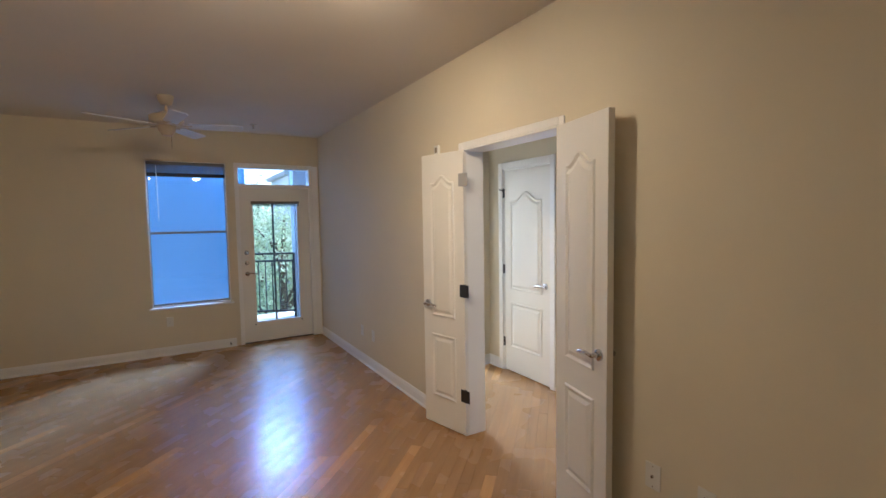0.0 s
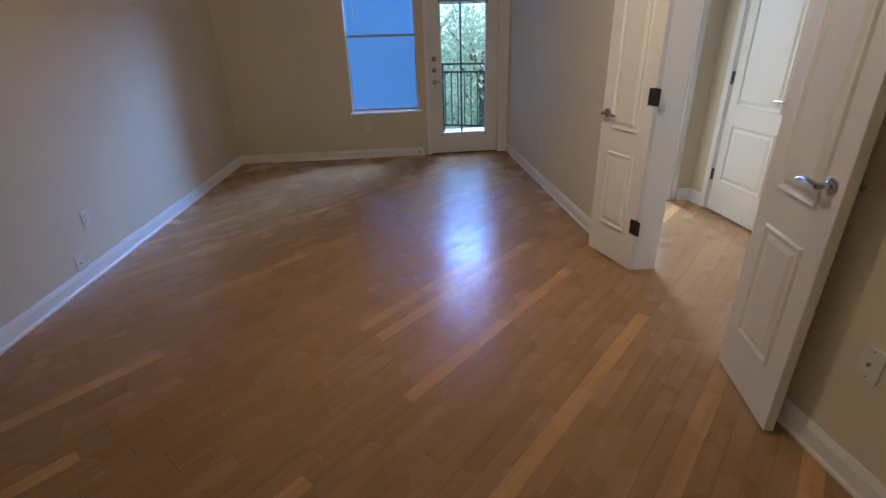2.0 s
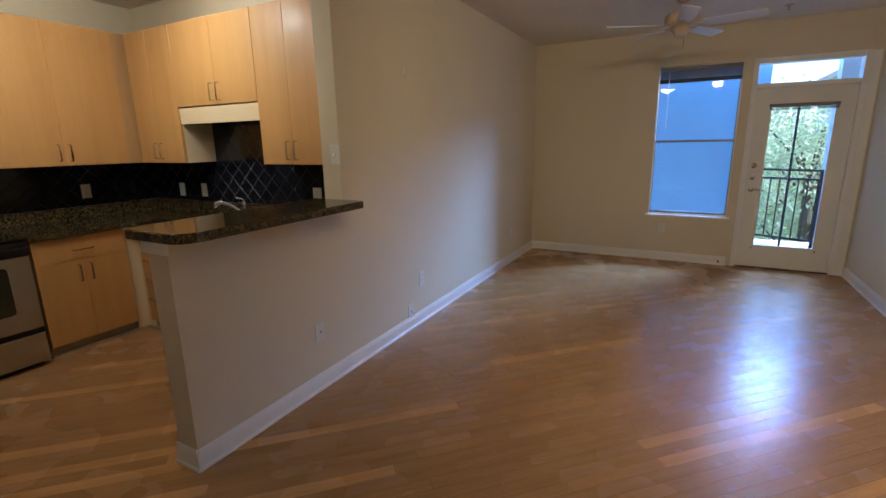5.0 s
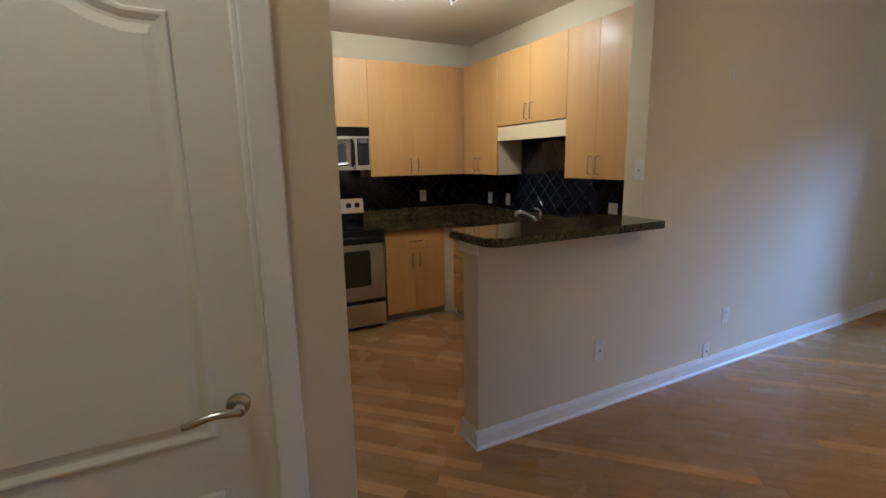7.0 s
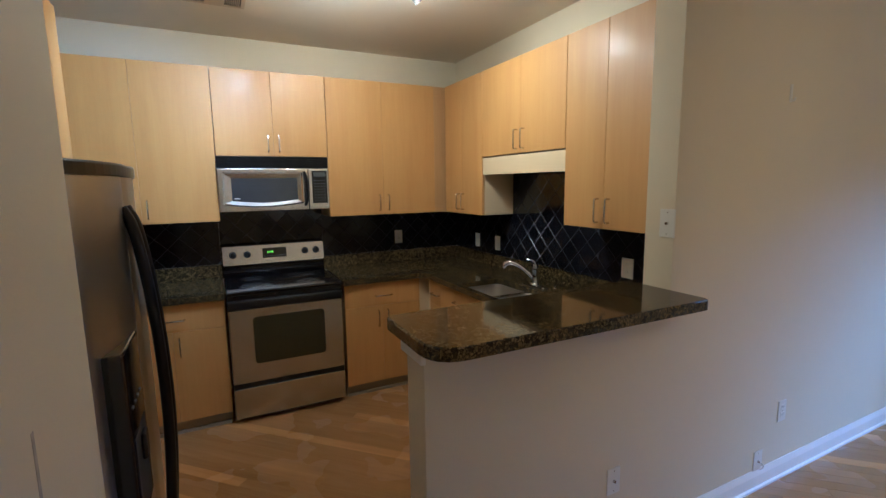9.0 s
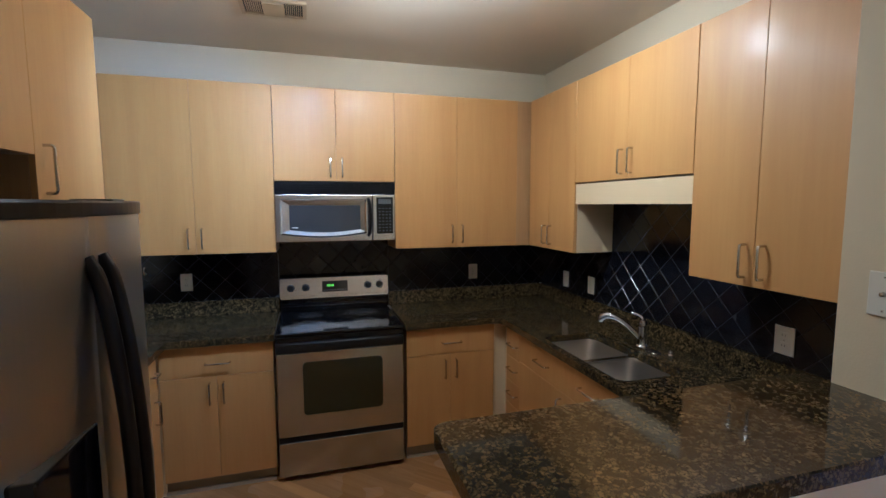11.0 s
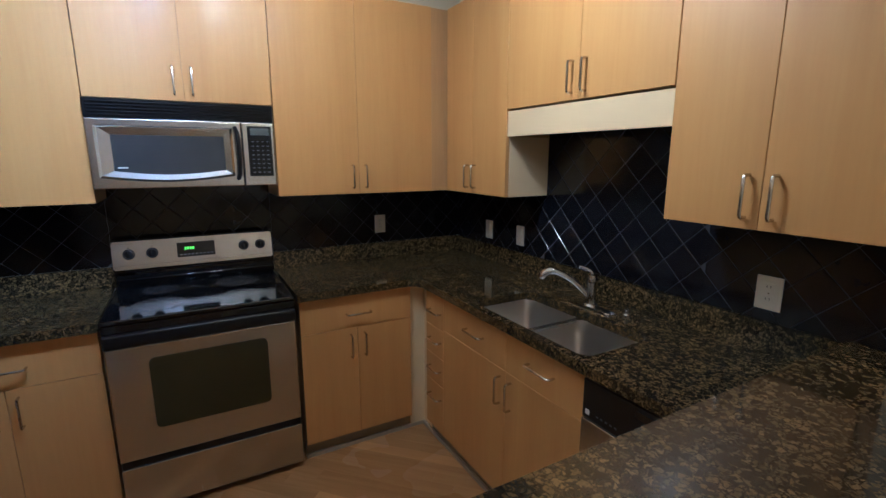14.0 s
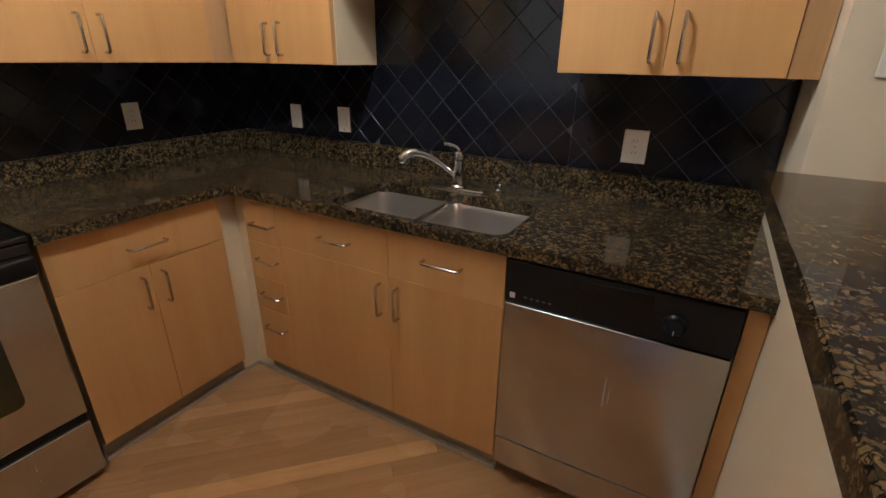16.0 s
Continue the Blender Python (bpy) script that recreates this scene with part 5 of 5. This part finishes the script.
track_light("track_light", KITCHEN_HEADS, [(0.25, 0.75, -0.8), (-0.8, 0.1, -0.8), (-0.7, -0.5, -0.8)], "ceiling track light with three small lamp heads")
track_light("track_light", LIVING_HEADS, [(0.05, 0.85, -0.45), (0.75, 0.1, -0.65)], "ceiling track light with two lit lamp heads")
dome = thing("ceiling_light", pose(-0.42, -0.05, H), "round warm glass dome light on the entry ceiling", "ceiling light")
part("base", lathe([(0.165, -0.030), (0.170, -0.024), (0.170, -0.001)], 32), NICKEL, dome, smooth=True)
part("diffuser", lathe([(0.020, -0.108), (0.075, -0.098), (0.120, -0.075), (0.148, -0.045), (0.155, -0.031)], 32), DOMEG, dome, "glowing frosted glass bowl", smooth=True)
vent = thing("ceiling_vent", pose(-3.51, 1.03, H), "cream louvred air vent in the kitchen ceiling", "vent")
part("frame", boxes((-0.10, 0.10, -0.165, -0.145, -0.012, 0), (-0.10, 0.10, 0.145, 0.165, -0.012, 0), (-0.10, -0.08, -0.145, 0.145, -0.012, 0), (0.08, 0.10, -0.145, 0.145, -0.012, 0)), FANP, vent)
# near-black sheet in place of the shaded duct behind the slats
part("duct_shade", boxes((-0.08, 0.08, -0.145, 0.145, -0.003, -0.0005)), NEARBLACK, vent)
part("damper", bx(-0.075, 0.075, -0.055, 0.055, -0.016, -0.004, bevel=0.003), FANP, vent)
for kk in range(8):
    for s_ in (-1, 1):
        part("slat", bx(-0.078, 0.078, s_ * (0.064 + 0.010 * kk) - 0.002, s_ * (0.064 + 0.010 * kk) + 0.002, -0.012, -0.003), FANP, vent)
sd = thing("sprinkler", pose(0.95, 6.05, H), "small white sprinkler head on the ceiling", "sprinkler")
part("rose", lathe([(0.012, -0.03), (0.014, -0.012), (0.035, -0.008), (0.038, -0.001)], 20), FANP, sd, smooth=True)
part("deflector", lathe([(0.016, -0.048), (0.016, -0.045), (0.004, -0.043), (0.004, -0.03)], 12), NICKEL, sd)


# ---- black diagonal tiles ----
def clip(poly, axis, limit, keep_less):
    out = []
    for i, p in enumerate(poly):
        q = poly[(i + 1) % len(poly)]
        a = (p[axis] <= limit) == keep_less or p[axis] == limit
        b = (q[axis] <= limit) == keep_less or q[axis] == limit
        if a:
            out.append(p)
        if a != b:
            k = (limit - p[axis]) / (q[axis] - p[axis])
            out.append((p[0] + (q[0] - p[0]) * k, p[1] + (q[1] - p[1]) * k))
    return out


def area2(poly):
    return abs(sum(p[0] * q[1] - q[0] * p[1] for p, q in zip(poly, poly[1:] + poly[:1]))) / 2


def tiled(name, m, rects, label):
    """Tiles set on the diagonal; local x along the wall, local y up, local z out of the wall."""
    g = bmesh.new()
    for x0, x1, z0, z1 in rects:
        box(g, x0, x1, z0, z1, 0.0005, 0.006)
    w = setting(name, g, GROUT, label, "backsplash")
    w.matrix_basis = m
    step = 0.1535
    shared_tile = None
    for x0, x1, z0, z1 in rects:
        i0, i1 = math.floor(2 * x0 / step) - 1, math.ceil(2 * x1 / step) + 1
        j0, j1 = math.floor(2 * z0 / step) - 1, math.ceil(2 * z1 / step) + 1
        for i in range(i0, i1):
            for j in range(j0, j1):
                if (i + j) % 2:
                    continue
                cx, cy, r = i * step / 2, j * step / 2, step / 2 - 0.0022
                poly = [(cx + r, cy), (cx, cy + r), (cx - r, cy), (cx, cy - r)]
                full = list(poly)
                for axis, lim, less in ((0, x0, False), (0, x1, True), (1, z0, False), (1, z1, True)):
                    poly = clip(poly, axis, lim, less) if len(poly) > 2 else []
                if len(poly) < 3 or area2(poly) < 0.0004:
                    continue
                if poly == full:
                    if shared_tile is None:
                        t = part("tile", prism([(r, 0), (0, r), (-r, 0), (0, -r)], 0.006, 0.0085, chamfer=0.0015), TILE, w, m=pose(cx, cy, 0))
                        shared_tile = t.data
                    else:
                        t = new("tile", shared_tile)
                        t.parent, t.matrix_basis = w, pose(cx, cy, 0)
                else:
                    part("tile", prism([(x - cx, y - cy) for x, y in poly], 0.006, 0.0085, chamfer=0.0012), TILE, w, m=pose(cx, cy, 0))


tiled("backsplash_sink", pose(0, YS, 0, 90, 0, 0), [(XS + 0.012, -3.3320, 1.013, UB - 0.001), (-3.3318, -2.437, 1.013, 1.76), (-2.436, XL - 0.142, 1.013, UB - 0.006)], "black diagonal tiles behind the sink")
tiled("backsplash_range", pose(XS, 0, 0, 90, 0, 90), [(YF + 0.002, 0.960, 1.013, UB - 0.001), (0.961, 1.737, 0.90, 1.42), (1.738, YS - 0.001, 1.013, UB - 0.001)], "black diagonal tiles behind the range")

# ---- diagonal wood strips, last ----
FLOOR = bpy.data.objects["floor"]
rng = random.Random(5)
BW, S2 = 0.070, math.sqrt(0.5)
rest = bmesh.new()
count = 0
shared = {}
bounds = (-4.27, 3.5, SOUTH, 6.66)
k = -60
while k < 130:
    v = k * BW                      # across the strips
    u = -8.0 + rng.uniform(0, 1.0)
    while u < 9.5:
        ln = rng.choice((0.5, 0.75, 1.0, 1.25, 1.25, 1.5))
        quad = [(u + 0.0004, v + 0.0004), (u + ln - 0.0004, v + 0.0004), (u + ln - 0.0004, v + BW - 0.0004), (u + 0.0004, v + BW - 0.0004)]
        poly = [((a - b) * S2, (a + b) * S2) for a, b in quad]
        full = poly
        for axis, lim, less in ((0, bounds[0], False), (0, bounds[1], True), (1, bounds[2], False), (1, bounds[3], True)):
            poly = clip(poly, axis, lim, less) if poly else poly
        if len(poly) >= 3:
            cx, cy = sum(p[0] for p in poly) / len(poly), sum(p[1] for p in poly) / len(poly)
            near = poly == full and -1.3 < cx < 1.7 and 1.2 < cy < 5.2 and count < 300
            if near:
                if ln not in shared:
                    bm = prism([(0.0004, 0.0004), (ln - 0.0004, 0.0004), (ln - 0.0004, BW - 0.0004), (0.0004, BW - 0.0004)], -0.012, 0.0, chamfer=0.0006)
                    me = bpy.data.meshes.new("floor_strip")
                    bm.to_mesh(me)
                    bm.free()
                    me.materials.append(BOARD)
                    shared[ln] = me
                ob = new("floor_strip", shared[ln])
                ob.matrix_basis = pose((u - v) * S2, (u + v) * S2, 0, 0, 0, 45)
                ob.parent = FLOOR
                count += 1
            else:
                b0 = [rest.verts.new((x, y, -0.012)) for x, y in poly]
                b1 = [rest.verts.new((x, y, 0.0)) for x, y in poly]
                n = len(poly)
                rest.faces.new(b1)
                for i in range(n):
                    rest.faces.new((b0[i], b0[(i + 1) % n], b1[(i + 1) % n], b1[i]))
        u += ln
    k += 1
# the joined strips are turned so that their grain runs along x too
bmesh.ops.rotate(rest, verts=rest.verts, matrix=Matrix.Rotation(radians(-45), 3, "Z"))
tagged(part("floor_strips", rest, BOARDI, FLOOR, "diagonal oak strips in mixed tones", pose(0, 0, 0, 0, 0, 45)), kind="stuff")
